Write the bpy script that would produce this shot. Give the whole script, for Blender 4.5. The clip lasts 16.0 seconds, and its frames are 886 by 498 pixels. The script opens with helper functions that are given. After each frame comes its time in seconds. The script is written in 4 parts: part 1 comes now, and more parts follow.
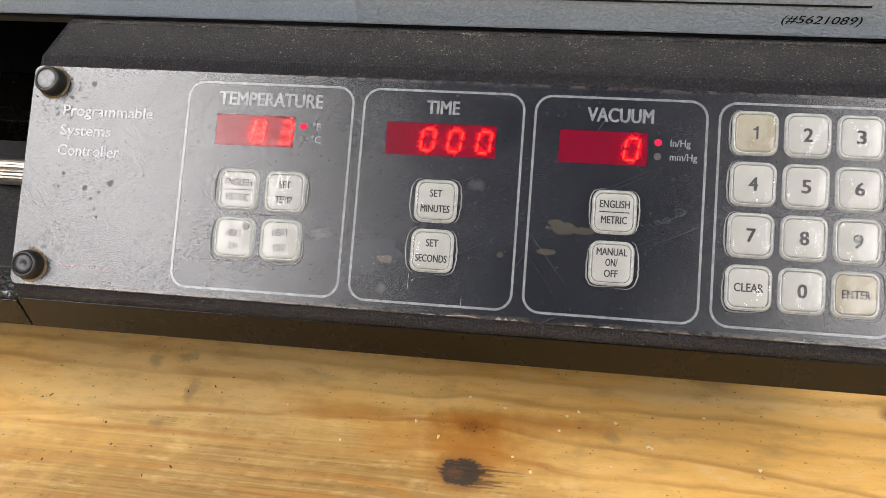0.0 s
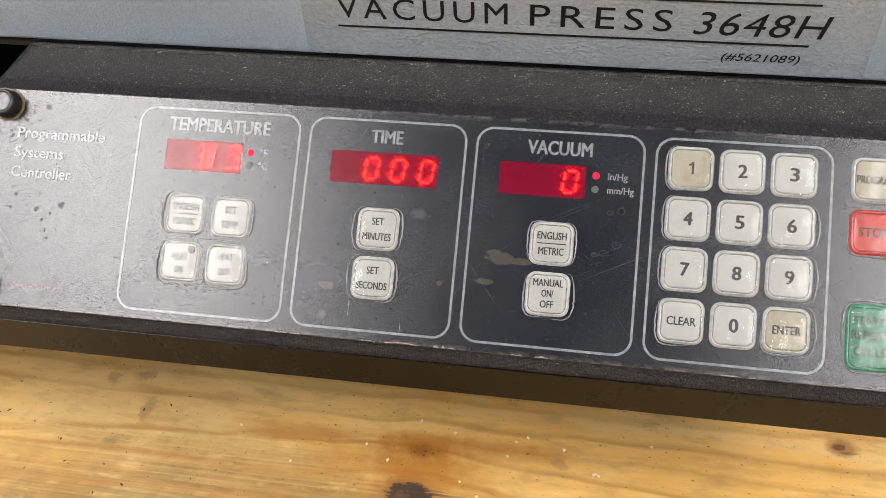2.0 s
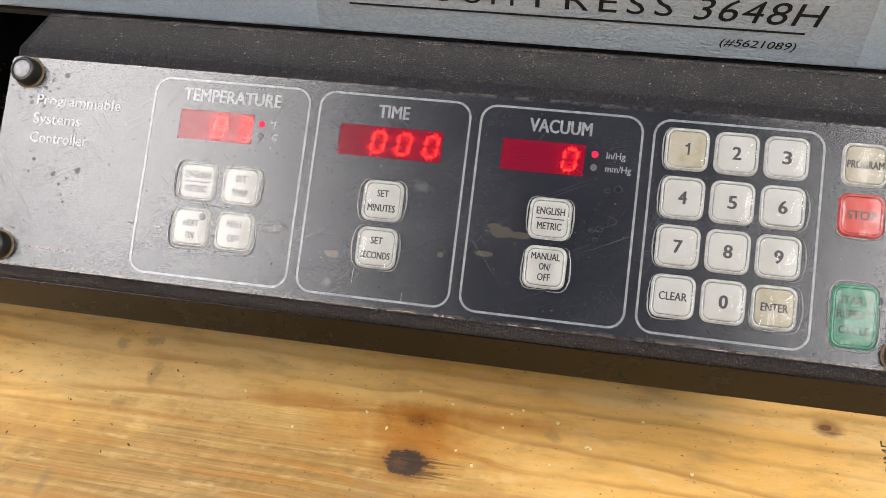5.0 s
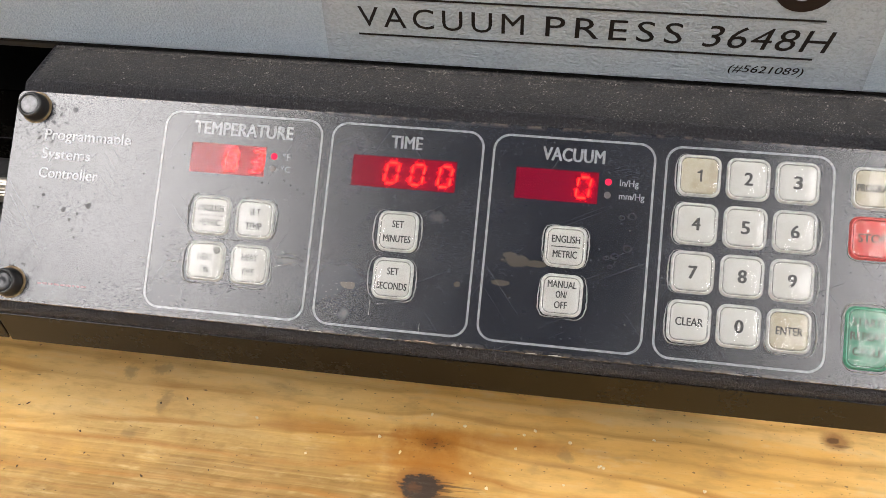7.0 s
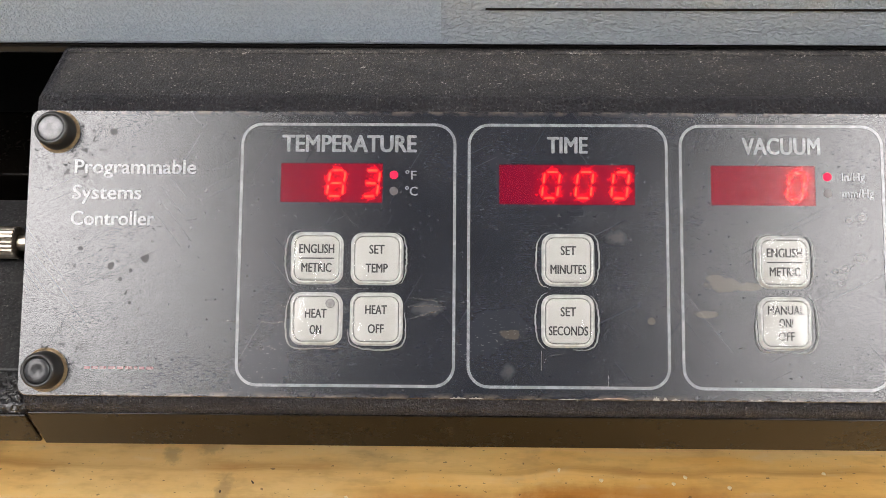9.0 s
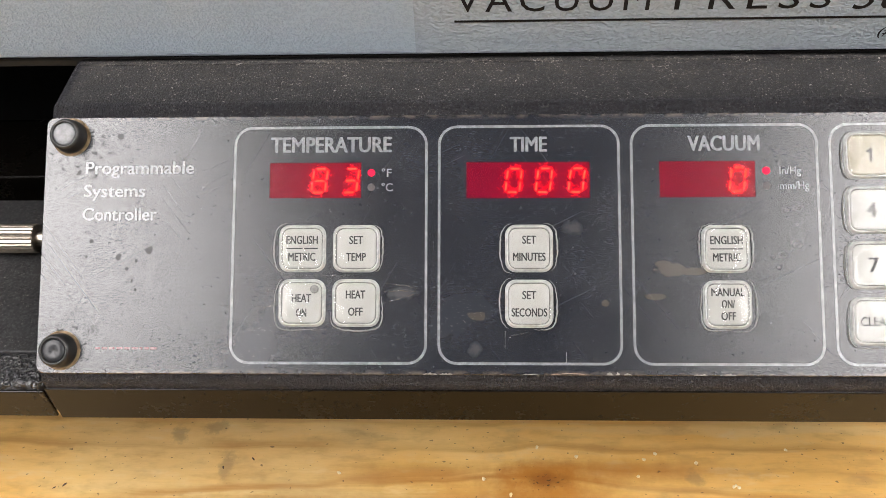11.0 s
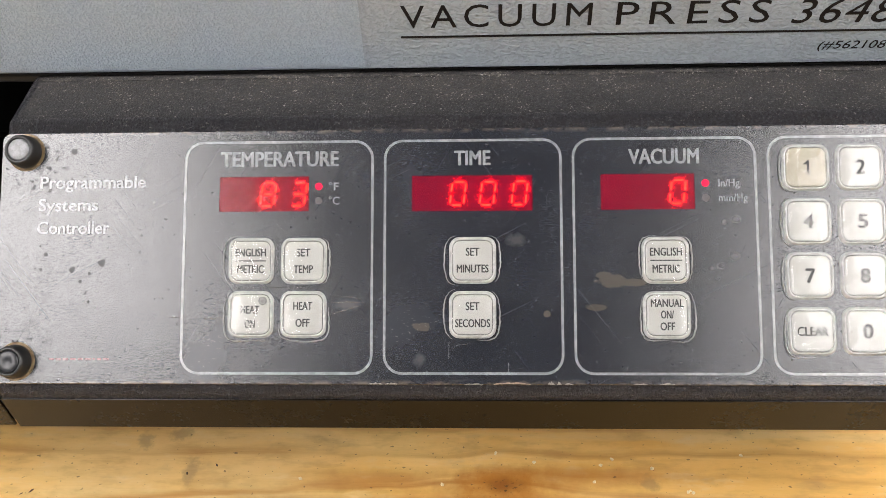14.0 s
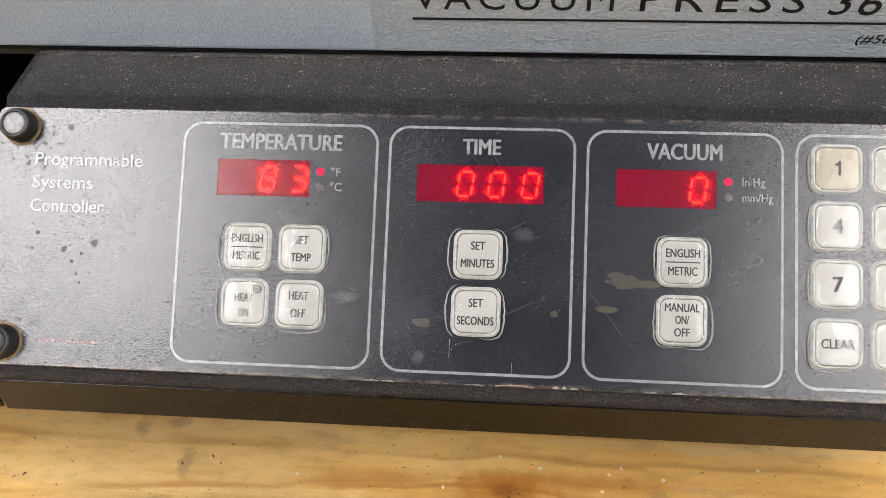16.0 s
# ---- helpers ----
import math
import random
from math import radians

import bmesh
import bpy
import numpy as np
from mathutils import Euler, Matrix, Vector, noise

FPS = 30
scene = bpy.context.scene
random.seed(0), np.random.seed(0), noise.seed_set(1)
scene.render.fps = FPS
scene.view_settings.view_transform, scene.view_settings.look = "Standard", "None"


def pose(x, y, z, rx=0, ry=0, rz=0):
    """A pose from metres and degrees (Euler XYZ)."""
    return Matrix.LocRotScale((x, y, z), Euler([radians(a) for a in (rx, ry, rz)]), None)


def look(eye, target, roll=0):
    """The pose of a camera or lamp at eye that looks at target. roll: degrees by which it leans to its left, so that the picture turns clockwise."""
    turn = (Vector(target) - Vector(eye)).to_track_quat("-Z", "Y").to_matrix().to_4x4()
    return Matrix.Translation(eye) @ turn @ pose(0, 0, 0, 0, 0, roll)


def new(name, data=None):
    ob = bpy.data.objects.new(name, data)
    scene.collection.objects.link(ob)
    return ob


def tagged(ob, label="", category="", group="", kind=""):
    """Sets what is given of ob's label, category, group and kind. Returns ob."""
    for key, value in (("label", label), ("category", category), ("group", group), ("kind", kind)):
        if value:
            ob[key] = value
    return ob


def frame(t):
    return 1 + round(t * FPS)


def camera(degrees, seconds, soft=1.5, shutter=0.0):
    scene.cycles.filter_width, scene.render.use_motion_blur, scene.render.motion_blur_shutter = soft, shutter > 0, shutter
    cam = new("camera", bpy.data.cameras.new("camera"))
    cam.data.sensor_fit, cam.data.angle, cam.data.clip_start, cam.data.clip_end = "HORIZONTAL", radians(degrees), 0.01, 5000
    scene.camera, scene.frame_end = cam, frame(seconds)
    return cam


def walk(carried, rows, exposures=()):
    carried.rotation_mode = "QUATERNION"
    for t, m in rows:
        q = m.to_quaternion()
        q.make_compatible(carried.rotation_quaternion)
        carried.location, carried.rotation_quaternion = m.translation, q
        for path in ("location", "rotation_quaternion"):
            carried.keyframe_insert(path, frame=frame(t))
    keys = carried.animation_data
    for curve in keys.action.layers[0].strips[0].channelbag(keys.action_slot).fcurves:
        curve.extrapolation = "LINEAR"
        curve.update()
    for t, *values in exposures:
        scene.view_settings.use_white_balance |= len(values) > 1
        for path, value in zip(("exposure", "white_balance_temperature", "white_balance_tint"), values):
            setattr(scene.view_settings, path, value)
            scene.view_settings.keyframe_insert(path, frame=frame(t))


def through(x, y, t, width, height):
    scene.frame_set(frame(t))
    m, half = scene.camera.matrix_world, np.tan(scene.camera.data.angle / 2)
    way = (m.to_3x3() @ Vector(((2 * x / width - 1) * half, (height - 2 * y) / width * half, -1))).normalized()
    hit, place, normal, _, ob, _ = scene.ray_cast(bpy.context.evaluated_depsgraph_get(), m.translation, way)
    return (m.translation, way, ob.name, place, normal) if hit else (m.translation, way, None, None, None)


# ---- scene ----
cam = camera(54.09, 16.0, 0.8)
PATH = [
    (0, (0.22295, -0.33584, -0.00042), (0.18205, -0.03986, 0.02649), 4.45),
    (0.5, (0.24466, -0.32903, 0.00764), (0.20313, -0.03352, 0.03838), 4.81),
    (1, (0.24508, -0.33498, 0.00551), (0.20571, -0.03933, 0.03773), 4.77),
    (1.5, (0.24534, -0.33944, 0.00710), (0.20421, -0.04396, 0.03874), 5.08),
    (2, (0.24823, -0.33789, 0.00703), (0.20547, -0.04262, 0.03847), 5.54),
    (2.5, (0.25130, -0.34823, 0.00411), (0.20834, -0.05295, 0.03516), 5.96),
    (3, (0.25190, -0.35296, 0.00593), (0.20842, -0.05775, 0.03694), 6.39),
    (3.5, (0.24910, -0.33853, 0.00076), (0.20582, -0.04317, 0.03060), 6.59),
    (4, (0.24777, -0.33969, -0.00683), (0.20425, -0.04421, 0.02141), 6.79),
    (6.5, (0.25936, -0.36438, 0.01060), (0.21522, -0.06894, 0.03837), 7.15),
    (7, (0.23624, -0.35374, 0.00974), (0.19904, -0.05739, 0.03784), 5.74),
    (7.5, (0.19182, -0.30721, 0.01980), (0.16623, -0.00950, 0.04654), 4.07),
    (8, (0.15230, -0.27717, 0.02119), (0.13760, 0.02132, 0.04748), 2.30),
    (8.5, (0.13806, -0.27698, 0.02548), (0.13013, 0.02167, 0.05275), 1.10),
    (9, (0.13572, -0.28034, 0.02571), (0.13160, 0.01830, 0.05388), 0.46),
    (11.5, (0.15885, -0.31192, 0.01824), (0.14600, -0.01365, 0.04769), 0.07),
    (12, (0.16395, -0.31179, 0.01994), (0.15130, -0.01354, 0.04970), -0.12),
    (12.5, (0.17239, -0.31282, 0.02207), (0.15958, -0.01449, 0.05092), -0.25),
    (13, (0.17495, -0.31105, 0.02221), (0.16210, -0.01273, 0.05119), -0.21),
    (13.5, (0.17559, -0.31230, 0.02306), (0.16247, -0.01400, 0.05208), -0.11),
    (14, (0.17594, -0.31445, 0.02258), (0.16225, -0.01615, 0.05141), -0.03),
    (14.5, (0.17727, -0.31464, 0.02174), (0.16278, -0.01640, 0.05082), 0.13),
    (15, (0.17788, -0.31405, 0.02208), (0.16274, -0.01580, 0.05066), 0.52),
    (15.5, (0.17942, -0.31407, 0.02191), (0.16071, -0.01593, 0.04956), 1.34),
    (16, (0.18430, -0.29855, 0.02288), (0.16018, -0.00078, 0.05030), 2.30),
]
TILT, LIFT = 38.0, 0.105
PANEL = pose(0, 0, LIFT, TILT - 90)  # the slanted control panel's own axes: x along it, y into it, z up its slope
LEVEL = ((0, -0.17), (1.0, -0.08), (2.5, -0.05), (6.5, -0.05), (7.5, 0.0), (9, 0.06), (12.5, 0.08), (15, 0.05), (16, 0.04))
walk(cam, [(t, PANEL @ look(eye, target, roll)) for t, eye, target, roll in PATH], LEVEL)

# ---- light ----
LAMP = 11.4
world = bpy.data.worlds.new("world")
world.use_nodes = True
world.node_tree.nodes["Background"].inputs[0].default_value = (0.9, 0.95, 1.0, 1)
world.node_tree.nodes["Background"].inputs[1].default_value = 0.05
scene.world = world


# ---- materials ----
class Nodes:
    """Short writing for node materials."""

    def __init__(self, name):
        self.mat = bpy.data.materials.new(name)
        self.mat.use_nodes = True
        self.tree = self.mat.node_tree
        self.bsdf = self.tree.nodes["Principled BSDF"]
        self.coord = self.tree.nodes.new("ShaderNodeTexCoord").outputs["Object"]

    def node(self, kind, **props):
        n = self.tree.nodes.new("ShaderNode" + kind)
        for k, v in props.items():
            setattr(n, k, v)
        return n

    def put(self, value, socket):
        if isinstance(value, bpy.types.NodeSocket):
            self.tree.links.new(value, socket)
        elif isinstance(value, (tuple, list)) and len(value) == 3 and socket.type == "RGBA":
            socket.default_value = (*value, 1)
        else:
            socket.default_value = value

    def math(self, op, a, b=0.0, c=0.0, clamp=False):
        n = self.node("Math", operation=op, use_clamp=clamp)
        for v, s in zip((a, b, c), n.inputs):
            self.put(v, s)
        return n.outputs[0]

    def vec(self, op, a, b=(0, 0, 0)):
        n = self.node("VectorMath", operation=op)
        self.put(a, n.inputs[0]), self.put(b, n.inputs[1])
        return n.outputs["Value"] if op == "LENGTH" else n.outputs[0]

    def split(self, v):
        n = self.node("SeparateXYZ")
        self.put(v, n.inputs[0])
        return n.outputs

    def join(self, x, y, z):
        n = self.node("CombineXYZ")
        for v, s in zip((x, y, z), n.inputs):
            self.put(v, s)
        return n.outputs[0]

    def noise(self, scale, detail=3.0, rough=0.5, stretch=(1, 1, 1), shift=(0, 0, 0), at=None, distort=0.0):
        n = self.node("TexNoise")
        v = self.vec("MULTIPLY", self.vec("ADD", at or self.coord, shift), stretch)
        self.put(v, n.inputs["Vector"])
        n.inputs["Scale"].default_value, n.inputs["Detail"].default_value, n.inputs["Roughness"].default_value = scale, detail, rough
        n.inputs["Distortion"].default_value = distort
        return n.outputs[0]

    def ramp(self, v, lo, hi, a=0.0, b=1.0):
        n = self.node("MapRange", interpolation_type="SMOOTHSTEP")
        for x, s in zip((v, lo, hi, a, b), n.inputs):
            self.put(x, s)
        return n.outputs[0]

    def mix(self, f, a, b, kind="MIX"):
        n = self.node("Mix", data_type="RGBA", blend_type=kind)
        self.put(f, n.inputs[0]), self.put(a, n.inputs[6]), self.put(b, n.inputs[7])
        return n.outputs[2]

    def bump(self, height, depth, strength=1.0):
        n = self.node("Bump")
        n.inputs["Strength"].default_value, n.inputs["Distance"].default_value = strength, depth
        self.put(height, n.inputs["Height"])
        self.put(n.outputs[0], self.bsdf.inputs["Normal"])
        return n

    def spot(self, x, y, rx, ry, axes="XY", rag=0.0, scale=300.0, stretch=(1, 1, 1)):
        """Distance from (x, y) in units of the radii, with a ragged rim."""
        s = self.split(self.coord)
        a, b = s["XYZ".index(axes[0])], s["XYZ".index(axes[1])]
        d = self.vec("LENGTH", self.join(self.math("DIVIDE", self.math("SUBTRACT", a, x), rx), self.math("DIVIDE", self.math("SUBTRACT", b, y), ry), 0.0))
        if rag:
            d = self.math("ADD", d, self.math("MULTIPLY", self.math("SUBTRACT", self.noise(scale, 4.0, 0.65, stretch), 0.5), rag))
        return d

    def end(self, color, rough=0.5, metal=0.0, spec=0.5, coat=0.0):
        for v, n in ((color, "Base Color"), (rough, "Roughness"), (metal, "Metallic"), (spec, "Specular IOR Level"), (coat, "Coat Weight")):
            self.put(v, self.bsdf.inputs[n])
        return self.mat


def plain(name, color, rough=0.5, metal=0.0, wear=0.15, scale=150.0, depth=0.0, dscale=900.0, spec=0.5, coat=0.0):
    m = Nodes(name)
    dark = tuple(c * (1 - wear) for c in color)
    light = tuple(min(1, c * (1 + wear)) for c in color)
    f = m.math("ADD", m.math("MULTIPLY", m.noise(scale), 0.6), m.math("MULTIPLY", m.noise(scale * 9), 0.4))
    if depth:
        m.bump(m.noise(dscale, 2.0), depth)
    return m.end(m.mix(m.ramp(f, 0.3, 0.7), dark, light), m.ramp(f, 0.3, 0.7, rough * 0.9, rough * 1.1), metal, spec, coat)


def glow(name, color, strength, base=(0.05, 0.01, 0.01)):
    m = Nodes(name)
    m.put(color, m.bsdf.inputs["Emission Color"])
    m.bsdf.inputs["Emission Strength"].default_value = strength
    return m.end(base, 0.4, 0.0, 0.1)


def powder_coat(name, dust=1.0, color=(0.007, 0.007, 0.009), rough=0.55, pebble=0.0006, haze=0.3, specks=0.5, graded=False):
    """Black textured paint with grey-brown dust: a thin haze, grains in the hollows, and a few pale specks."""
    m = Nodes(name)
    fine = m.noise(1150, 2.5, 0.6)
    coarse = m.noise(700, 3.0, 0.6, (0.7, 1, 1))
    cloud = m.ramp(m.noise(130, 4.0, 0.68, (0.8, 1.3, 1.3)), 0.34, 0.66)
    veil = m.math("MULTIPLY", m.math("ADD", m.math("MULTIPLY", cloud, 0.75), 0.25), m.math("ADD", m.math("MULTIPLY", m.ramp(fine, 0.62, 0.36), 0.6), m.math("MULTIPLY", m.ramp(coarse, 0.42, 0.66), 0.5)))
    if graded:  # thinner along the front edge, thicker towards the lid
        veil = m.math("MULTIPLY", veil, m.ramp(m.math("ADD", m.split(m.coord)[1], m.math("MULTIPLY", cloud, 0.003)), 0.004, 0.014, 0.25, 1.15))
    col = m.mix(m.math("MULTIPLY", veil, haze * dust, clamp=True), color, (0.195, 0.180, 0.160))
    # lighter crests: the highlights of the paint's grain, put into the colour
    crest = m.ramp(m.noise(880, 1.5, 0.5), 0.50, 0.62, 0.0, 0.55)
    col = m.mix(crest, col, tuple(0.018 + 2.0 * c for c in color))
    dots = m.math("MAXIMUM", m.ramp(m.noise(1500, 2.0, 0.7), 0.60, 0.70, 0.0, 0.6), m.ramp(m.noise(600, 3.0, 0.7), 0.635, 0.70))
    dots = m.math("MULTIPLY", m.math("MULTIPLY", dots, m.math("ADD", m.math("MULTIPLY", cloud, 0.7), 0.3)), specks * dust, clamp=True)
    col = m.mix(dots, col, (0.44, 0.41, 0.37))
    m.bump(fine, pebble)
    return m.end(col, m.ramp(veil, 0.0, 0.8, rough, 0.85), 0.0, 0.35)


def faceplate_material():
    m = Nodes("satin_black_faceplate")
    x, _, z = m.split(m.coord)
    hair = m.noise(1100, 4.0, 0.75, (0.55, 1, 1.3))
    flecks = m.math("MAXIMUM", m.ramp(m.noise(2600, 2.0, 0.6, (0.20, 1, 1.1)), 0.50, 0.72, 0.0, 0.9), m.ramp(m.noise(850, 4.0, 0.7, (0.75, 1, 1.1), (2, 0, 1)), 0.62, 0.76, 0.0, 0.32))
    cloud = m.noise(22, 4.0, 0.6)
    base = m.mix(m.ramp(cloud, 0.35, 0.7), (0.0125, 0.0145, 0.0210), (0.019, 0.022, 0.030))
    # dried smears and dirt spots
    smear = 0.0
    for sx, sz, rx, rz in ((0.2225, 0.0412, 0.0062, 0.0026), (0.2300, 0.0405, 0.0055, 0.0016), (0.2167, 0.0316, 0.0042, 0.0013), (0.1536, 0.0247, 0.0036, 0.0018), (0.1990, 0.0293, 0.0015, 0.0013),
                           (0.2195, 0.0430, 0.0030, 0.0016)):
        d = m.spot(sx, sz, rx, rz, "XZ", 1.3, 350)
        smear = m.math("MAXIMUM", smear, m.ramp(d, 0.75, 1.0, 0.75, 0.0))
    base = m.mix(smear, base, (0.072, 0.063, 0.050))
    # dried drops and faint rubbed patches
    for sx, sz, r in ((0.2615, 0.0464, 0.0016), (0.2665, 0.0500, 0.0019), (0.2582, 0.0455, 0.0012), (0.2672, 0.0632, 0.0018), (0.2631, 0.0622, 0.0013), (0.2600, 0.0420, 0.0011)):
        d = m.spot(sx, sz, r, r * 0.8, "XZ", 1.0, 420)
        base = m.mix(m.math("MULTIPLY", m.ramp(d, 0.5, 0.8), m.ramp(d, 0.9, 1.2, 0.13, 0.0)), base, (0.12, 0.11, 0.10))
    for sx, sz, rx, rz in ((0.1533, 0.0128, 0.0030, 0.0034), (0.1880, 0.0560, 0.0050, 0.0030), (0.1270, 0.0330, 0.0070, 0.0030)):
        base = m.mix(m.ramp(m.spot(sx, sz, rx, rz, "XZ", 1.6, 300), 0.2, 1.0, 0.22, 0.0), base, (0.17, 0.17, 0.165))
    dirt = m.ramp(m.noise(230, 4.0, 0.68, shift=(1, 2, 5)), 0.645, 0.74)
    near = m.ramp(x, 0.04, 0.12, 1.0, 0.15)
    dirt = m.math("MULTIPLY", dirt, near)
    # grime rubbed in round the bumpers
    grit = m.ramp(m.noise(330, 4.0, 0.7, shift=(4, 0, 9)), 0.50, 0.66)
    for sx, sz, r in ((0.009, 0.085, 0.017), (0.008, 0.016, 0.013), (0.376, 0.089, 0.013), (0.376, 0.012, 0.014)):
        dirt = m.math("MAXIMUM", dirt, m.math("MULTIPLY", grit, m.ramp(m.spot(sx, sz, r, r, "XZ", 0.6, 120), 0.35, 1.1, 0.8, 0.0)))
    for sx, sz, r in ((0.0238, 0.0460, 0.0015), (0.0349, 0.0482, 0.0017), (0.0137, 0.0517, 0.0010), (0.0269, 0.0416, 0.0008), (0.0304, 0.0445, 0.0007), (0.0304, 0.0340, 0.0007), (0.0125, 0.0790, 0.0022), (0.0230, 0.0905, 0.0015), (0.369, 0.030, 0.0016)):
        dirt = m.math("MAXIMUM", dirt, m.ramp(m.spot(sx, sz, r, r, "XZ", 1.7, 520), 0.5, 1.0, 0.65, 0.0))
    base = m.mix(dirt, base, (0.012, 0.012, 0.012))
    pale = m.ramp(m.noise(640, 2.0, 0.5, shift=(7, 0, 3)), 0.665, 0.74)
    base = m.mix(m.math("MULTIPLY", pale, 0.22), base, (0.25, 0.245, 0.235))
    # dust gathered along the rims
    rim = m.math("MAXIMUM", m.ramp(z, 0.0955, 0.0978, 0.0, 1.0), m.ramp(z, 0.0040, 0.0062, 1.0, 0.0))
    rim = m.math("MULTIPLY", rim, m.ramp(m.noise(140, 4.0, 0.7, (1, 1, 2)), 0.42, 0.62))
    base = m.mix(m.math("MULTIPLY", rim, 0.4), base, (0.23, 0.19, 0.15))
    # scratches: thin lines of a stretched, turned texture
    for turn, shift in ((1.05, 0.0), (-0.9, 4.0), (0.45, 9.0)):
        u = m.math("ADD", m.math("MULTIPLY", x, math.cos(turn)), m.math("MULTIPLY", z, math.sin(turn)))
        v = m.math("SUBTRACT", m.math("MULTIPLY", z, math.cos(turn)), m.math("MULTIPLY", x, math.sin(turn)))
        line = m.noise(1.0, 1.0, 0.4, at=m.join(m.math("MULTIPLY", u, 14.0), m.math("MULTIPLY", v, 1300.0), shift))
        line = m.math("MULTIPLY", m.ramp(line, 0.70, 0.76), m.ramp(m.noise(30, 2.0, 0.5, shift=(shift, 0, 0)), 0.5, 0.62))
        base = m.mix(m.math("MULTIPLY", line, 0.12), base, (0.3, 0.3, 0.3))
    wipe = m.noise(1.0, 3.0, 0.6, at=m.join(m.math("MULTIPLY", m.math("ADD", x, z), 26.0), m.math("MULTIPLY", m.math("SUBTRACT", z, x), 110.0), 0.0))
    rough = m.math("ADD", m.math("ADD", m.ramp(cloud, 0.3, 0.7, 0.135, 0.20), m.ramp(wipe, 0.45, 0.75, 0.0, 0.045)), m.math("MULTIPLY", m.math("MAXIMUM", m.math("MULTIPLY", flecks, 0.4), dirt), 0.25))
    m.bump(m.math("ADD", hair, m.math("MULTIPLY", flecks, 0.12)), 0.000085)
    return m.end(base, rough, 0.0, m.math("SUBTRACT", 0.80, m.math("MULTIPLY", m.math("MAXIMUM", m.math("MULTIPLY", flecks, 0.30), dirt), 0.5)))


SMUDGES = ((0.0083, -0.042, 0.0030, 0.0120), (0.0110, 0.0440, 0.0050, 0.0060), (0.0365, 0.0280, 0.0040, 0.0090), (0.0257, 0.0064, 0.0050, 0.0040), (0.0284, 0.0480, 0.0070, 0.0050), (0.2526, 0.0231, 0.0050, 0.0050))
# year rings that show as lines: height at the crown, bend, place of the crown, width, depth of colour
RINGS = ((0.0368, -0.02, 0.20, 0.0030, 0.62), (0.0190, 0.30, 0.150, 0.0026, 0.75), (0.0012, 0.03, 0.10, 0.0022, 0.70), (0.0510, -0.04, 0.14, 0.0034, 0.45),
         (-0.0135, 0.10, 0.20, 0.0024, 0.70), (-0.0230, 0.12, 0.18, 0.0022, 0.6), (-0.0330, 0.15, 0.18, 0.0028, 0.65), (-0.0450, 0.15, 0.2, 0.0030, 0.6),
         (0.0640, -0.05, 0.2, 0.0030, 0.5), (0.0265, 0.22, 0.27, 0.0018, 0.30))


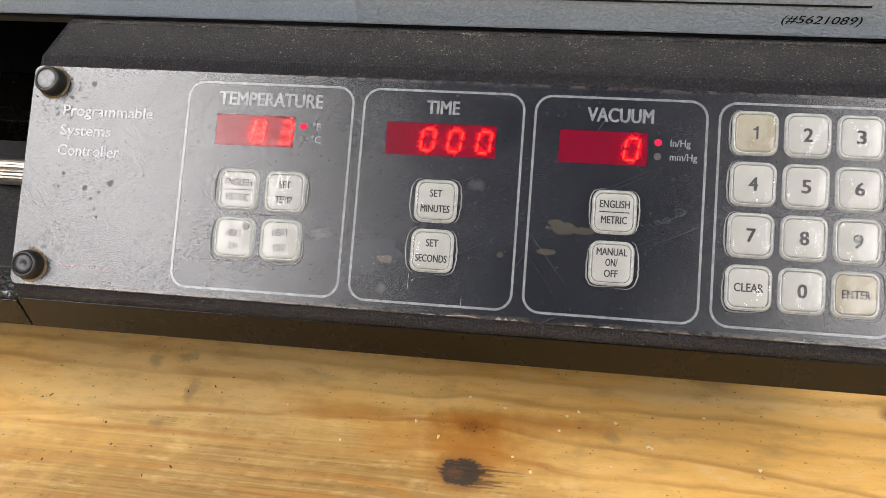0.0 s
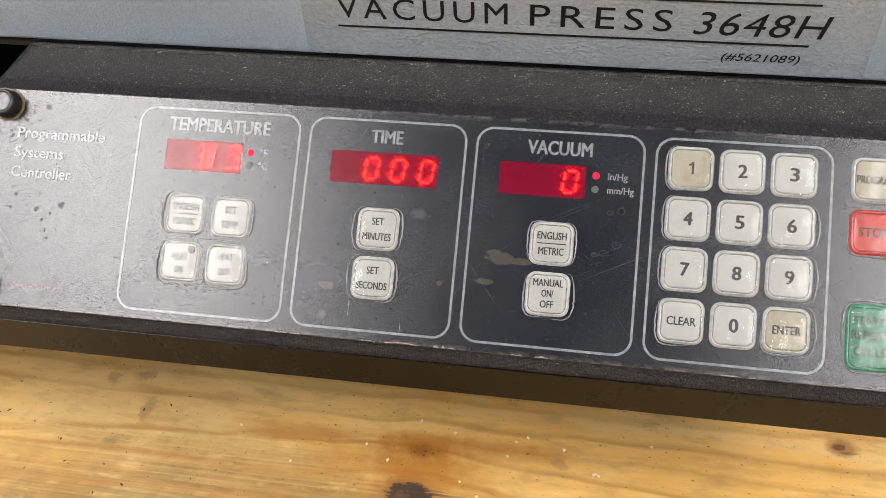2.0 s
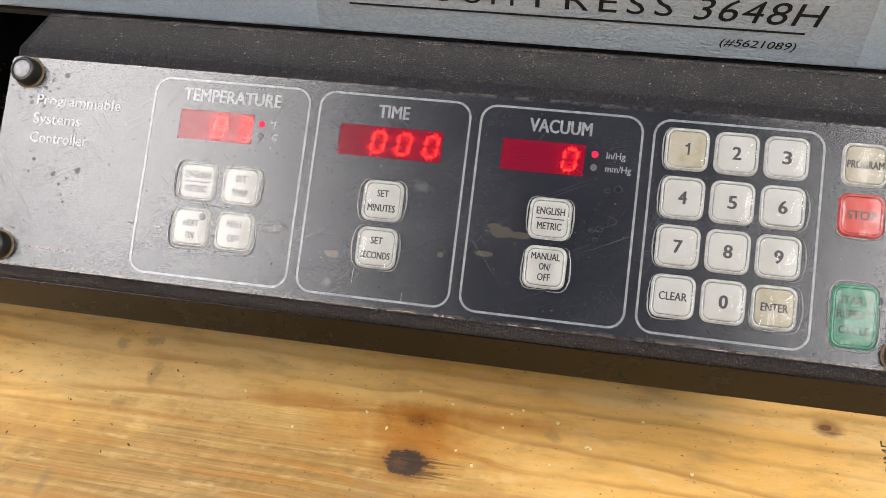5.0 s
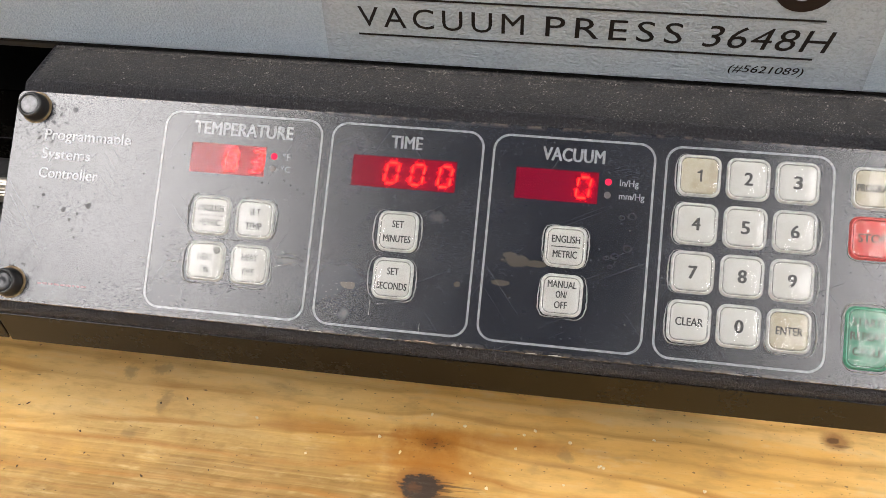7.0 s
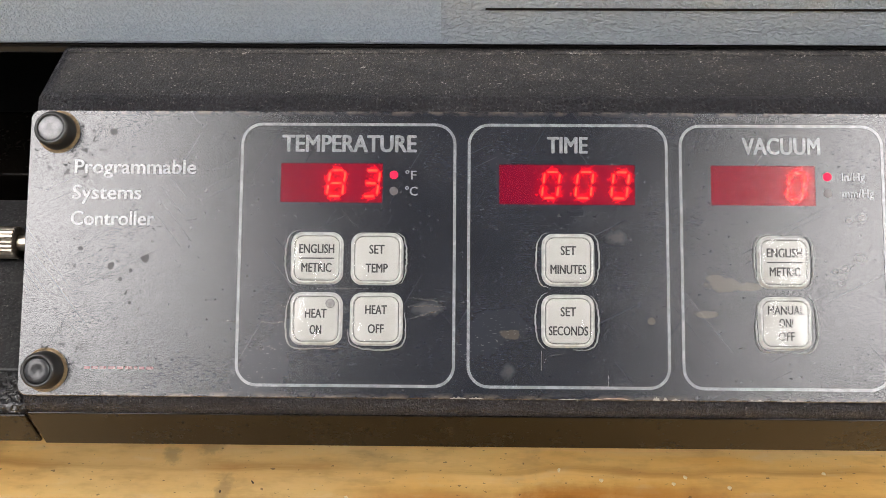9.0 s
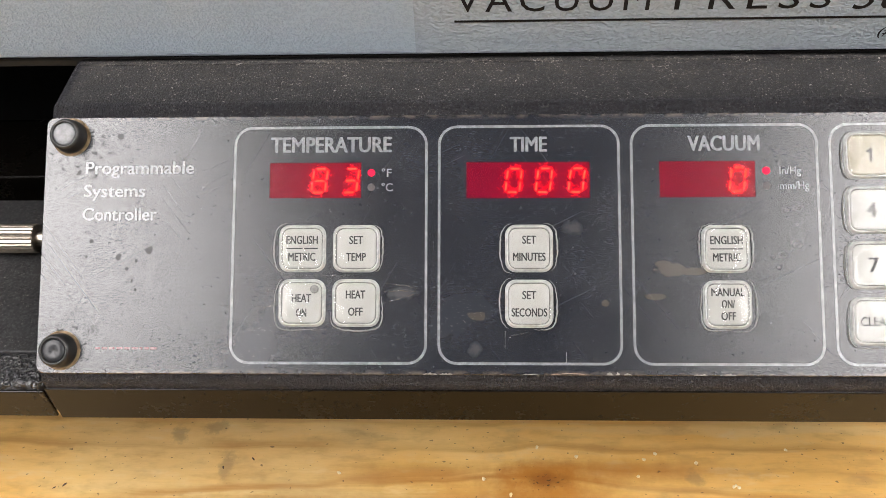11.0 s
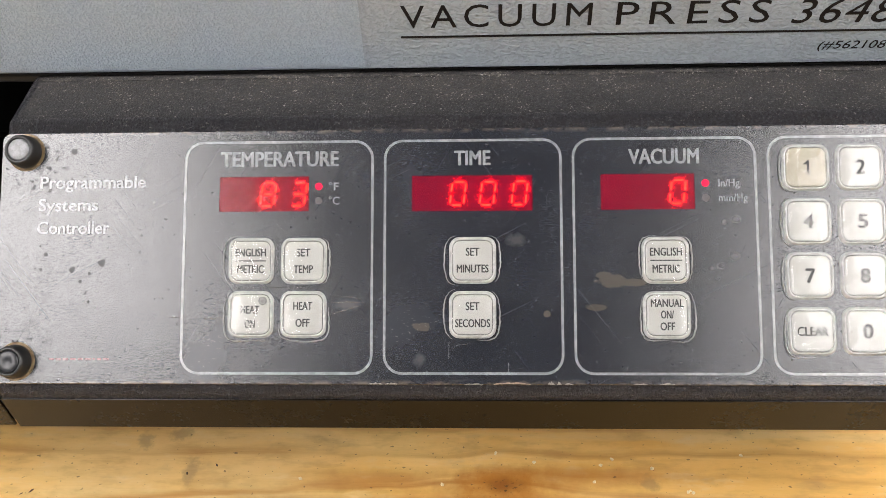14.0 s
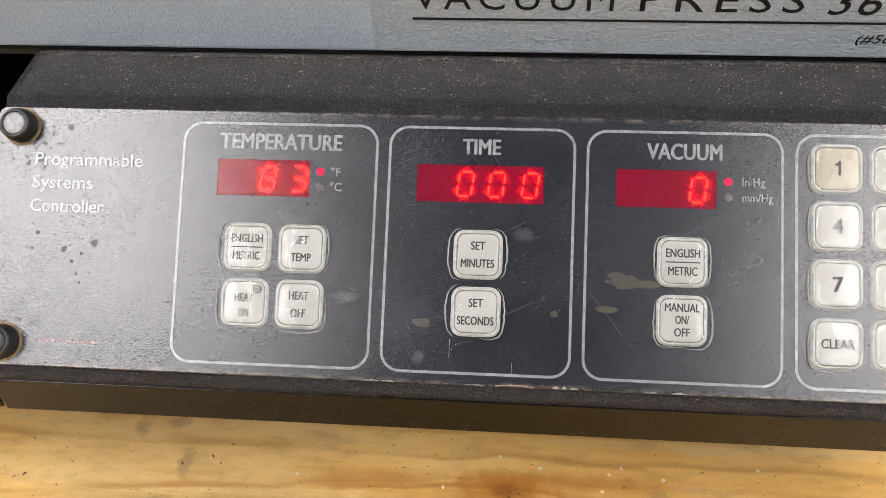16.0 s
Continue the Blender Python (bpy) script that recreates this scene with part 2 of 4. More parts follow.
def pine_material():
    m = Nodes("pine_board")
    x, y, _ = m.split(m.coord)
    knots = ((0.1815, -0.0035, 0.0132, 0.0095), (0.3865, 0.0495, 0.0072, 0.0046), (0.610, -0.02, 0.010, 0.008))
    v = m.math("ADD", y, m.math("MULTIPLY", m.math("SUBTRACT", m.noise(1.0, 3.0, 0.55, (15, 36, 1)), 0.5), 0.0110))
    for kx, ky, rx, ry in knots:  # the grain bends round each knot
        d = m.spot(kx, ky, rx * 2.6, ry * 2.2)
        push = m.math("MULTIPLY", m.math("EXPONENT", m.math("MULTIPLY", m.math("MULTIPLY", d, d), -1.0)), m.math("SUBTRACT", y, ky))
        v = m.math("SUBTRACT", v, m.math("MULTIPLY", push, 0.85))
    at = m.join(x, v, 0.0)
    cloud = m.noise(17, 3.0, 0.55, (0.55, 1.7, 1))
    fibre = m.noise(1.0, 3.0, 0.6, (30, 1300, 1), at=at)
    col = m.mix(m.ramp(cloud, 0.34, 0.66), (0.86, 0.575, 0.215), (0.80, 0.465, 0.130))
    # broad soft year rings between the clear lines
    soft = m.noise(1.0, 2.0, 0.5, (5, 95, 1), (2, 5, 0), at=at)
    col = m.mix(m.ramp(soft, 0.46, 0.74, 0.0, 0.36), col, (0.52, 0.265, 0.066))
    col = m.mix(m.ramp(soft, 0.46, 0.28, 0.0, 0.45), col, (0.80, 0.61, 0.32))
    col = m.mix(m.ramp(m.spot(0.03, 0.03, 0.12, 0.050, "XY", 0.8, 30), 0.2, 1.1, 0.50, 0.0), col, (0.66, 0.475, 0.225))
    # warm heartwood towards the knot's right, grey-tan worn wood under a painted shadow to its left
    col = m.mix(m.ramp(m.spot(0.27, 0.010, 0.17, 0.050, "XY", 0.7, 30), 0.1, 1.1, 0.50, 0.0), col, (0.66, 0.36, 0.085))
    # most of this broad darkening is a person's shadow put into the colour
    worn = m.ramp(m.spot(0.100, -0.034, 0.20, 0.062, "XY", 0.6, 35), 0.35, 1.1, 1.0, 0.0)
    col = m.mix(m.math("MULTIPLY", worn, 0.88), col, (0.27, 0.162, 0.053))
    # planer ripples over the worn wood, broken by slanting light and dark
    ripple = m.noise(1.0, 1.5, 0.5, (8, 310, 1), (6, 2, 0), at=m.join(x, m.math("ADD", y, m.math("MULTIPLY", v, 0.15)), 0.0))
    u = m.math("ADD", m.math("MULTIPLY", x, 0.62), m.math("MULTIPLY", y, 0.78))
    w = m.math("SUBTRACT", m.math("MULTIPLY", x, 0.78), m.math("MULTIPLY", y, 0.62))
    slant = m.noise(1.0, 3.0, 0.6, at=m.join(m.math("MULTIPLY", u, 45.0), m.math("MULTIPLY", w, 130.0), 3.0))
    edge = m.math("MULTIPLY", m.ramp(ripple, 0.48, 0.58), m.ramp(slant, 0.40, 0.58, 0.10, 1.0))
    col = m.mix(m.math("MULTIPLY", m.math("MULTIPLY", edge, worn), 0.55), col, (0.22, 0.118, 0.034))
    crest = m.math("MULTIPLY", m.ramp(ripple, 0.47, 0.36), m.ramp(slant, 0.62, 0.40, 0.2, 1.0))
    col = m.mix(m.math("MULTIPLY", m.math("MULTIPLY", crest, worn), 0.42), col, (0.62, 0.455, 0.215))
    # mottle and fibre
    mottle = m.noise(70, 4.0, 0.62, (0.5, 1.5, 1), (1, 7, 0))
    col = m.mix(m.ramp(mottle, 0.46, 0.70, 0.0, 0.50), col, (0.46, 0.265, 0.088))
    col = m.mix(m.ramp(mottle, 0.46, 0.27, 0.0, 0.50), col, (0.76, 0.585, 0.32))
    col = m.mix(m.ramp(fibre, 0.50, 0.80, 0.0, 0.11), col, (0.40, 0.21, 0.06))
    # the clear ring lines, sharper on one side
    for n, (crown, bend, xc, wide, deep) in enumerate(RINGS):
        dx = m.math("SUBTRACT", x, xc)
        off = m.math("SUBTRACT", v, m.math("SUBTRACT", crown, m.math("MULTIPLY", m.math("MULTIPLY", dx, dx), bend)))
        line = m.math("MULTIPLY", m.ramp(off, -0.7 * wide, 0.1 * wide), m.ramp(off, 0.0, 1.5 * wide, 1.0, 0.0))
        line = m.math("MULTIPLY", line, m.ramp(m.noise(1.0, 2.0, 0.5, (11, 8, 1), (n * 1.7, 2, 0)), 0.34, 0.60, 0.25, deep))
        line = m.math("MULTIPLY", line, m.ramp(fibre, 0.25, 0.60, 0.65, 1.0))
        col = m.mix(line, col, (0.42, 0.185, 0.034))
    # orange resin stain
    for sx, sy, rx, ry, f in ((0.182, 0.0235, 0.024, 0.0100, 0.85), (0.215, 0.0265, 0.06, 0.008, 0.65), (0.13, 0.0245, 0.045, 0.006, 0.5), (0.188, 0.0120, 0.036, 0.018, 0.75), (0.150, 0.0130, 0.030, 0.010, 0.4)):
        col = m.mix(m.ramp(m.spot(sx, sy, rx, ry, "XY", 0.9, 110), 0.0, 1.25, f, 0.0), col, (0.40, 0.145, 0.014))
    col = m.mix(m.ramp(m.spot(0.1855, 0.0215, 0.0130, 0.0055, "XY", 0.9, 160), 0.1, 1.1, 0.65, 0.0), col, (0.17, 0.055, 0.012))
    # knots
    for n, (kx, ky, rx, ry) in enumerate(knots):
        d = m.spot(kx, ky, rx, ry, "XY", 0.8, 170)
        col = m.mix(m.ramp(d, 0.6, 1.45, 0.75, 0.0), col, (0.27, 0.105, 0.026))
        if n == 0:
            d2 = m.spot(kx + 0.001, ky, rx * 1.02, ry * 0.95, "XY", 1.5, 230, (0.6, 1.25, 1))
            col = m.mix(m.ramp(d2, 0.66, 0.88, 0.95, 0.0), col, (0.040, 0.030, 0.024))
            col = m.mix(m.math("MULTIPLY", m.ramp(d2, 0.5, 0.8, 1.0, 0.0), m.ramp(m.noise(420, 3.0, 0.6, (0.5, 1.4, 1)), 0.52, 0.66, 0.0, 0.55)), col, (0.10, 0.085, 0.068))
            col = m.mix(m.ramp(m.spot(kx - 0.002, ky - 0.001, 0.0050, 0.0034, "XY", 1.6, 330), 0.4, 1.0, 0.55, 0.0), col, (0.17, 0.075, 0.026))
            tail = m.spot(kx + 0.014, ky - 0.002, 0.022, 0.0100, "XY", 0.0)
            streak = m.ramp(m.noise(1.0, 3.0, 0.6, (30, 460, 1), at=m.coord), 0.50, 0.58)
            col = m.mix(m.math("MULTIPLY", m.ramp(tail, 0.4, 1.1, 0.70, 0.0), streak), col, (0.045, 0.028, 0.018))
        else:
            col = m.mix(m.ramp(m.spot(kx - 0.001, ky, rx * 0.55, ry * 0.6, "XY", 1.3, 300), 0.5, 1.0, 0.75, 0.0), col, (0.085, 0.036, 0.016))
            col = m.mix(m.ramp(m.spot(kx + 0.003, ky - 0.003, rx * 0.9, ry * 0.25, "XY", 1.0, 300), 0.4, 1.0, 0.5, 0.0), col, (0.11, 0.045, 0.018))
    # pitch specks in the resin, and rubbed-in smudges
    pits = m.math("MULTIPLY", m.ramp(m.noise(560, 3.0, 0.6, (0.8, 1.2, 1), (1, 1, 0)), 0.58, 0.66), m.ramp(m.spot(0.182, 0.0205, 0.017, 0.006, "XY", 0.8, 150), 0.3, 1.0, 0.85, 0.0))
    col = m.mix(pits, col, (0.05, 0.025, 0.012))
    for sx, sy, rx, ry in SMUDGES:
        col = m.mix(m.ramp(m.spot(sx, sy, rx, ry, "XY", 1.8, 210), 0.3, 1.1, 0.45, 0.0), col, (0.20, 0.145, 0.075))
    # old dirt: grey smudges, small dark marks and fine specks
    col = m.mix(m.ramp(m.noise(38, 4.0, 0.6, (0.8, 1.6, 1), (4, 1, 0)), 0.56, 0.78, 0.0, 0.40), col, (0.29, 0.19, 0.095))
    marks = m.ramp(m.noise(430, 2.0, 0.5, (0.8, 1.2, 1), (9, 3, 0)), 0.685, 0.73, 0.0, 0.65)
    col = m.mix(marks, col, (0.08, 0.05, 0.025))
    fine = m.math("MULTIPLY", m.ramp(m.noise(900, 2.0, 0.5, shift=(3, 3, 0)), 0.70, 0.74, 0.0, 0.8), m.ramp(x, 0.25, 0.40, 0.25, 1.0))
    col = m.mix(fine, col, (0.10, 0.06, 0.03))
    m.bump(m.math("ADD", m.math("ADD", m.math("MULTIPLY", fibre, 0.22), m.math("MULTIPLY", m.math("MULTIPLY", ripple, worn), 2.0)), m.math("MULTIPLY", mottle, 1.2)), 0.00030)
    return m.end(col, m.ramp(mottle, 0.3, 0.7, 0.33, 0.52), 0.0, 0.45)


def leather_grey(name, color, warm, rough=0.42, size=1250, deep=0.00030):
    """Grey plastic skin with a pressed pebble grain of wavy ridges."""
    m = Nodes(name)
    a = m.noise(size, 1.5, 0.5, (0.75, 1, 1.15), distort=0.5)
    b = m.noise(size * 2.3, 2.0, 0.5, (0.8, 1, 1.1), distort=0.4)
    cloud = m.noise(14, 3.0, 0.5)
    grime = m.ramp(m.noise(160, 4.0, 0.7), 0.64, 0.8, 0.0, 0.22)
    grain = m.math("ADD", m.ramp(a, 0.36, 0.62), m.math("MULTIPLY", b, 0.35))
    col = m.mix(m.ramp(cloud, 0.3, 0.7), color, warm)
    # hollows between the ridges darkened: their shade is put into the colour
    col = m.mix(m.ramp(grain, 0.75, 0.15, 0.0, 0.22), col, tuple(c * 0.5 for c in color))
    col = m.mix(grime, col, (0.10, 0.09, 0.08))
    m.bump(grain, deep)
    return m.end(col, rough, 0.0, 0.5)


def key_material(name, color, stain, amount, buckled=0.00035):
    """A printed cap under a clear, slightly buckled plastic dome."""
    m = Nodes(name)
    info = m.node("ObjectInfo").outputs["Random"]
    at = m.vec("ADD", m.coord, m.join(m.math("MULTIPLY", info, 3.0), m.math("MULTIPLY", info, 5.0), m.math("MULTIPLY", info, 7.0)))
    soft = m.noise(150, 1.5, 0.45, at=at, distort=0.5)
    fine = m.noise(700, 3.0, 0.6, at=at)
    f = m.ramp(m.math("ADD", m.math("MULTIPLY", m.noise(150, 3.0, 0.6, at=at, shift=(2, 2, 2)), 0.8), m.math("MULTIPLY", fine, 0.2)), 0.38, 0.70, 0.0, amount)
    specks = m.ramp(m.noise(900, 2.0, 0.5, at=at, shift=(5, 1, 1)), 0.72, 0.78, 0.0, 0.5)
    col = m.mix(specks, m.mix(f, color, stain), (0.25, 0.19, 0.12))
    m.bump(m.ramp(soft, 0.3, 0.7), buckled)
    return m.end(col, 0.28, 0.0, 0.35, 0.1)


def dome_film(name, rough, shine, relief):
    """Thin clear film: see-through, with a gloss that shows its ripples."""
    m = Nodes(name)
    info = m.node("ObjectInfo").outputs["Random"]
    at = m.vec("ADD", m.coord, m.join(m.math("MULTIPLY", info, 3.0), 0.0, m.math("MULTIPLY", info, 7.0)))
    bump = m.node("Bump")
    bump.inputs["Distance"].default_value = relief
    m.put(m.ramp(m.noise(120, 1.5, 0.45, at=at, distort=0.6), 0.25, 0.75), bump.inputs["Height"])
    clear, gloss, veil = m.node("BsdfTransparent"), m.node("BsdfGlossy"), m.node("BsdfDiffuse")
    clear.inputs[0].default_value = (0.985, 0.985, 0.975, 1)
    veil.inputs[0].default_value = (0.55, 0.55, 0.53, 1)
    gloss.inputs["Roughness"].default_value = rough
    m.put(bump.outputs[0], gloss.inputs["Normal"])
    fresnel = m.node("Fresnel")
    m.put(bump.outputs[0], fresnel.inputs["Normal"])
    a, b = m.node("MixShader"), m.node("MixShader")
    a.inputs[0].default_value = 0.05
    m.put(clear.outputs[0], a.inputs[1]), m.put(veil.outputs[0], a.inputs[2])
    m.put(m.math("MULTIPLY", fresnel.outputs[0], shine), b.inputs[0])
    m.put(a.outputs[0], b.inputs[1]), m.put(gloss.outputs[0], b.inputs[2])
    m.put(b.outputs[0], m.tree.nodes["Material Output"].inputs[0])
    return m.mat


def clear_plastic(name, color, through):
    m = Nodes(name)
    m.bump(m.noise(800, 2.0), 0.0003)
    m.bsdf.inputs["Transmission Weight"].default_value = through
    m.bsdf.inputs["Coat Weight"].default_value = 1.0
    m.bsdf.inputs["Specular IOR Level"].default_value = 0.9
    m.bsdf.inputs["IOR"].default_value = 1.4
    m.bsdf.inputs["Base Color"].default_value = (*color, 1)
    m.bsdf.inputs["Roughness"].default_value = 0.15
    return m.mat


FACE = faceplate_material()
COAT = powder_coat("dusty_black_powder_coat", 0.8, (0.012, 0.012, 0.016), haze=0.12, specks=0.45, rough=0.30, pebble=0.0024)
SHELF = powder_coat("dusty_black_top", 1.0, (0.014, 0.014, 0.016), haze=0.38, specks=1.0, pebble=0.0014, graded=True)
LINT = powder_coat("lint_along_the_lid", 1.4, haze=0.6, specks=1.0)
LEDGE = Nodes("coarse_black_texture")
LEDGE.bump(LEDGE.ramp(LEDGE.noise(520, 1.5, 0.5, distort=0.4), 0.35, 0.65), 0.0011)
# Raised grain is coloured lighter, painting in part of its gloss.
LEDGE = LEDGE.end(LEDGE.mix(LEDGE.ramp(LEDGE.noise(520, 1.5, 0.5, distort=0.4), 0.40, 0.62), (0.012, 0.012, 0.013), (0.040, 0.040, 0.043)), 0.30, 0.0, 0.9)
SATIN = plain("satin_black_steel", (0.0030, 0.0024, 0.0018), 0.26, wear=0.12, scale=60, depth=0.00004, dscale=1500, spec=0.23)
TRAY = powder_coat("smooth_black_tray", 0.4, (0.014, 0.014, 0.015), 0.45, 0.00006, 0.1, 0.8)
# Near-black that puts the unlit inside's shade into the colour.
VOID = plain("shade_black", (0.0015, 0.0015, 0.0015), 0.8, spec=0.1)
PINE = pine_material()
LID = leather_grey("grey_leathergrain_plastic", (0.315, 0.37, 0.42), (0.34, 0.395, 0.435))
PLATE = leather_grey("grey_nameplate_film", (0.295, 0.335, 0.37), (0.32, 0.35, 0.365), 0.27, 950, 0.00034)
INK = plain("black_ink", (0.008, 0.007, 0.007), 0.55, spec=0.15)
MARK = plain("brown_black_ink", (0.012, 0.007, 0.006), 0.5, spec=0.2)
KEYINK = plain("grey_key_print", (0.030, 0.030, 0.033), 0.4, wear=0.3, scale=700)
FADED = plain("worn_key_print", (0.055, 0.06, 0.05), 0.45, wear=0.6, scale=500)
WHITE = plain("pale_grey_print", (0.195, 0.205, 0.22), 0.27, wear=0.06, scale=300, spec=0.8)
REDINK = plain("faint_red_print", (0.09, 0.022, 0.026), 0.27, spec=0.8)
KEYWHITE = key_material("white_key", (0.57, 0.57, 0.555), (0.45, 0.44, 0.405), 0.45, 0.00010)
DOME = dome_film("clear_key_dome", 0.15, 0.75, 0.00028)
CRUMPLED = dome_film("crumpled_key_dome", 0.17, 0.7, 0.00042)
KEYOLD = key_material("yellowed_key", (0.49, 0.46, 0.375), (0.37, 0.315, 0.21), 0.7, 0.00012)
KEYRED = key_material("red_key", (0.62, 0.050, 0.045), (0.42, 0.17, 0.13), 0.5, 0.00012)
KEYGREEN = key_material("green_key", (0.045, 0.24, 0.145), (0.16, 0.32, 0.25), 0.6, 0.00012)
CLEAR = clear_plastic("clear_buckled_overlay", (0.36, 0.36, 0.355), 0.5)
CREASE = clear_plastic("creased_overlay", (0.17, 0.17, 0.165), 0.5)
BACKING = plain("dark_red_backing", (0.05, 0.0012, 0.016), 0.6)


def filter_material():
    """Red filter sheet: partly clear, partly milky, with a soft gloss."""
    m = Nodes("red_display_filter")
    out = m.tree.nodes["Material Output"]
    clear, milky, body, gloss = m.node("BsdfTransparent"), m.node("BsdfTranslucent"), m.node("BsdfDiffuse"), m.node("BsdfGlossy")
    grain = m.ramp(m.noise(1500, 3.0, 0.7, (0.5, 1, 1)), 0.32, 0.68, 0.45, 1.55)
    clear.inputs[0].default_value = (1.0, 0.50, 0.42, 1)
    milky.inputs[0].default_value = (1.0, 0.010, 0.125, 1)
    m.put(m.mix(grain, (0.0, 0.0, 0.0), (0.50, 0.006, 0.100)), body.inputs[0])
    gloss.inputs["Roughness"].default_value = 0.22
    a, b, c = m.node("MixShader"), m.node("MixShader"), m.node("MixShader")
    for n, f, x, y in ((a, 0.5, milky.outputs[0], body.outputs[0]), (b, 0.33, clear.outputs[0], a.outputs[0]), (c, 0.04, b.outputs[0], gloss.outputs[0])):
        n.inputs[0].default_value = f
        m.put(x, n.inputs[1]), m.put(y, n.inputs[2])
    m.put(c.outputs[0], out.inputs[0])
    return m.mat


FILTER = filter_material()
SEGMENT = glow("lit_segment", (1.0, 0.085, 0.03), 17.0)
DIODE = glow("lit_diode", (1.0, 0.012, 0.075), 1.3)
BUBBLE = plain("grey_bubble", (0.20, 0.20, 0.195), 0.35, wear=0.4, scale=900)
DULL = plain("unlit_diode", (0.10, 0.09, 0.095), 0.3)
RIMRED = plain("red_rim", (0.44, 0.060, 0.055), 0.18, wear=0.3, scale=500, depth=0.0001, dscale=900, spec=0.6, coat=0.4)
RIMGREEN = plain("green_rim", (0.060, 0.23, 0.145), 0.18, wear=0.3, scale=500, depth=0.0001, dscale=900, spec=0.6, coat=0.4)
RIM = plain("clear_grey_rim", (0.42, 0.425, 0.41), 0.18, wear=0.25, scale=500, depth=0.0001, dscale=900, spec=0.6, coat=0.4)
RUBBER = plain("black_rubber", (0.014, 0.014, 0.014), 0.42, wear=0.3, scale=300, depth=0.00005)
STEEL = plain("worn_screw_steel", (0.25, 0.25, 0.26), 0.55, 0.5, 0.3, 500, 0.0001, 700)
BLACKSTEEL = plain("blackened_screw", (0.020, 0.021, 0.024), 0.36, 0.0, 0.3, 500, 0.0001, 700)
GRIME = plain("tan_grime", (0.19, 0.135, 0.075), 0.8, wear=0.5, scale=500)
NICKEL = plain("nickel_brass", (0.46, 0.41, 0.34), 0.36, 1.0, 0.2, 600, 0.00005)
BARE = plain("bare_worn_edge", (0.27, 0.19, 0.145), 0.7, wear=0.5, scale=500)
PALEWEAR = plain("pale_scuffed_edge", (0.20, 0.185, 0.165), 0.6, wear=0.5, scale=700)
CHIP = plain("pale_wood_crumb", (0.82, 0.70, 0.46), 0.7, wear=0.2, scale=500)
DARKCHIP = plain("dark_splinter", (0.10, 0.06, 0.03), 0.7, wear=0.3, scale=500)
STAMP = plain("black_stamp_ink", (0.07, 0.05, 0.03), 0.7, wear=0.7, scale=450)
WALL = plain("painted_wall", (0.58, 0.575, 0.555), 0.8, scale=3)
CEIL = plain("ceiling_board", (0.16, 0.16, 0.16), 0.9, scale=3)
CONCRETE = plain("concrete", (0.22, 0.21, 0.20), 0.8, scale=5)
LIGHT = Nodes("lamp_diffuser")
LIGHT.put((1.0, 0.958, 0.948), LIGHT.bsdf.inputs["Emission Color"])
LIGHT.bsdf.inputs["Emission Strength"].default_value = LAMP
LIGHT = LIGHT.end((0.8, 0.8, 0.8), 0.5)


# ---- building helpers ----
def part(name, bm, material, parent=None, label="", smooth=False):
    me = bpy.data.meshes.new(name)
    bmesh.ops.recalc_face_normals(bm, faces=bm.faces[:])
    bm.to_mesh(me)
    bm.free()
    me.materials.append(material)
    if smooth:
        for p in me.polygons:
            p.use_smooth = True
    ob = new(name, me)
    if parent:
        ob.parent = parent
    return tagged(ob, label)


def thing(name, m, label, category, group="", kind=""):
    ob = new(name)
    ob.empty_display_size = 0.02
    ob.matrix_basis = m
    return tagged(ob, label, category, group, kind)


def box(x0, x1, y0, y1, z0, z1, bevel=0.0, segments=2):
    bm = bmesh.new()
    bmesh.ops.create_cube(bm, size=1, matrix=Matrix.Translation(((x0 + x1) / 2, (y0 + y1) / 2, (z0 + z1) / 2)) @ Matrix.Diagonal((x1 - x0, y1 - y0, z1 - z0, 1)))
    if bevel:
        bmesh.ops.bevel(bm, geom=bm.edges[:], offset=bevel, segments=segments, affect="EDGES", profile=0.5)
    return bm


def rounded(w, h, r, n=5):
    """The outline of a rounded rectangle round the origin."""
    out = []
    for cx, cz, a0 in ((w / 2 - r, h / 2 - r, 0), (-w / 2 + r, h / 2 - r, 90), (-w / 2 + r, -h / 2 + r, 180), (w / 2 - r, -h / 2 + r, 270)):
        for k in range(n + 1):
            a = radians(a0 + 90 * k / n)
            out.append((cx + r * math.cos(a), cz + r * math.sin(a)))
    return out


def skin(bm, loops, cap=True, foot=False):
    """Faces between closed loops of points, one after another."""
    rows = [[bm.verts.new(p) for p in loop] for loop in loops]
    n = len(rows[0])
    for a, b in zip(rows, rows[1:]):
        for k in range(n):
            bm.faces.new((a[k], a[(k + 1) % n], b[(k + 1) % n], b[k]))
    if cap:
        bm.faces.new(rows[-1])
    if foot:
        bm.faces.new(rows[0][::-1])
    return bm


def turned(profile, at, n=28):
    """A body turned about the panel's y axis: pairs of radius and height above the panel."""
    bm = bmesh.new()
    return skin(bm, [[(at[0] + r * math.cos(2 * math.pi * k / n), -h, at[1] + r * math.sin(2 * math.pi * k / n)) for k in range(n)] for r, h in profile], foot=True)


def ring(x0, x1, z0, z1, r, w, y, n=8):
    """A flat printed frame line."""
    bm = bmesh.new()
    cx, cz = (x0 + x1) / 2, (z0 + z1) / 2
    outer = [(cx + a, y, cz + b) for a, b in rounded(x1 - x0, z1 - z0, r, n)]
    inner = [(cx + a, y, cz + b) for a, b in rounded(x1 - x0 - 2 * w, z1 - z0 - 2 * w, r - w, n)]
    return skin(bm, [outer, inner], cap=False)


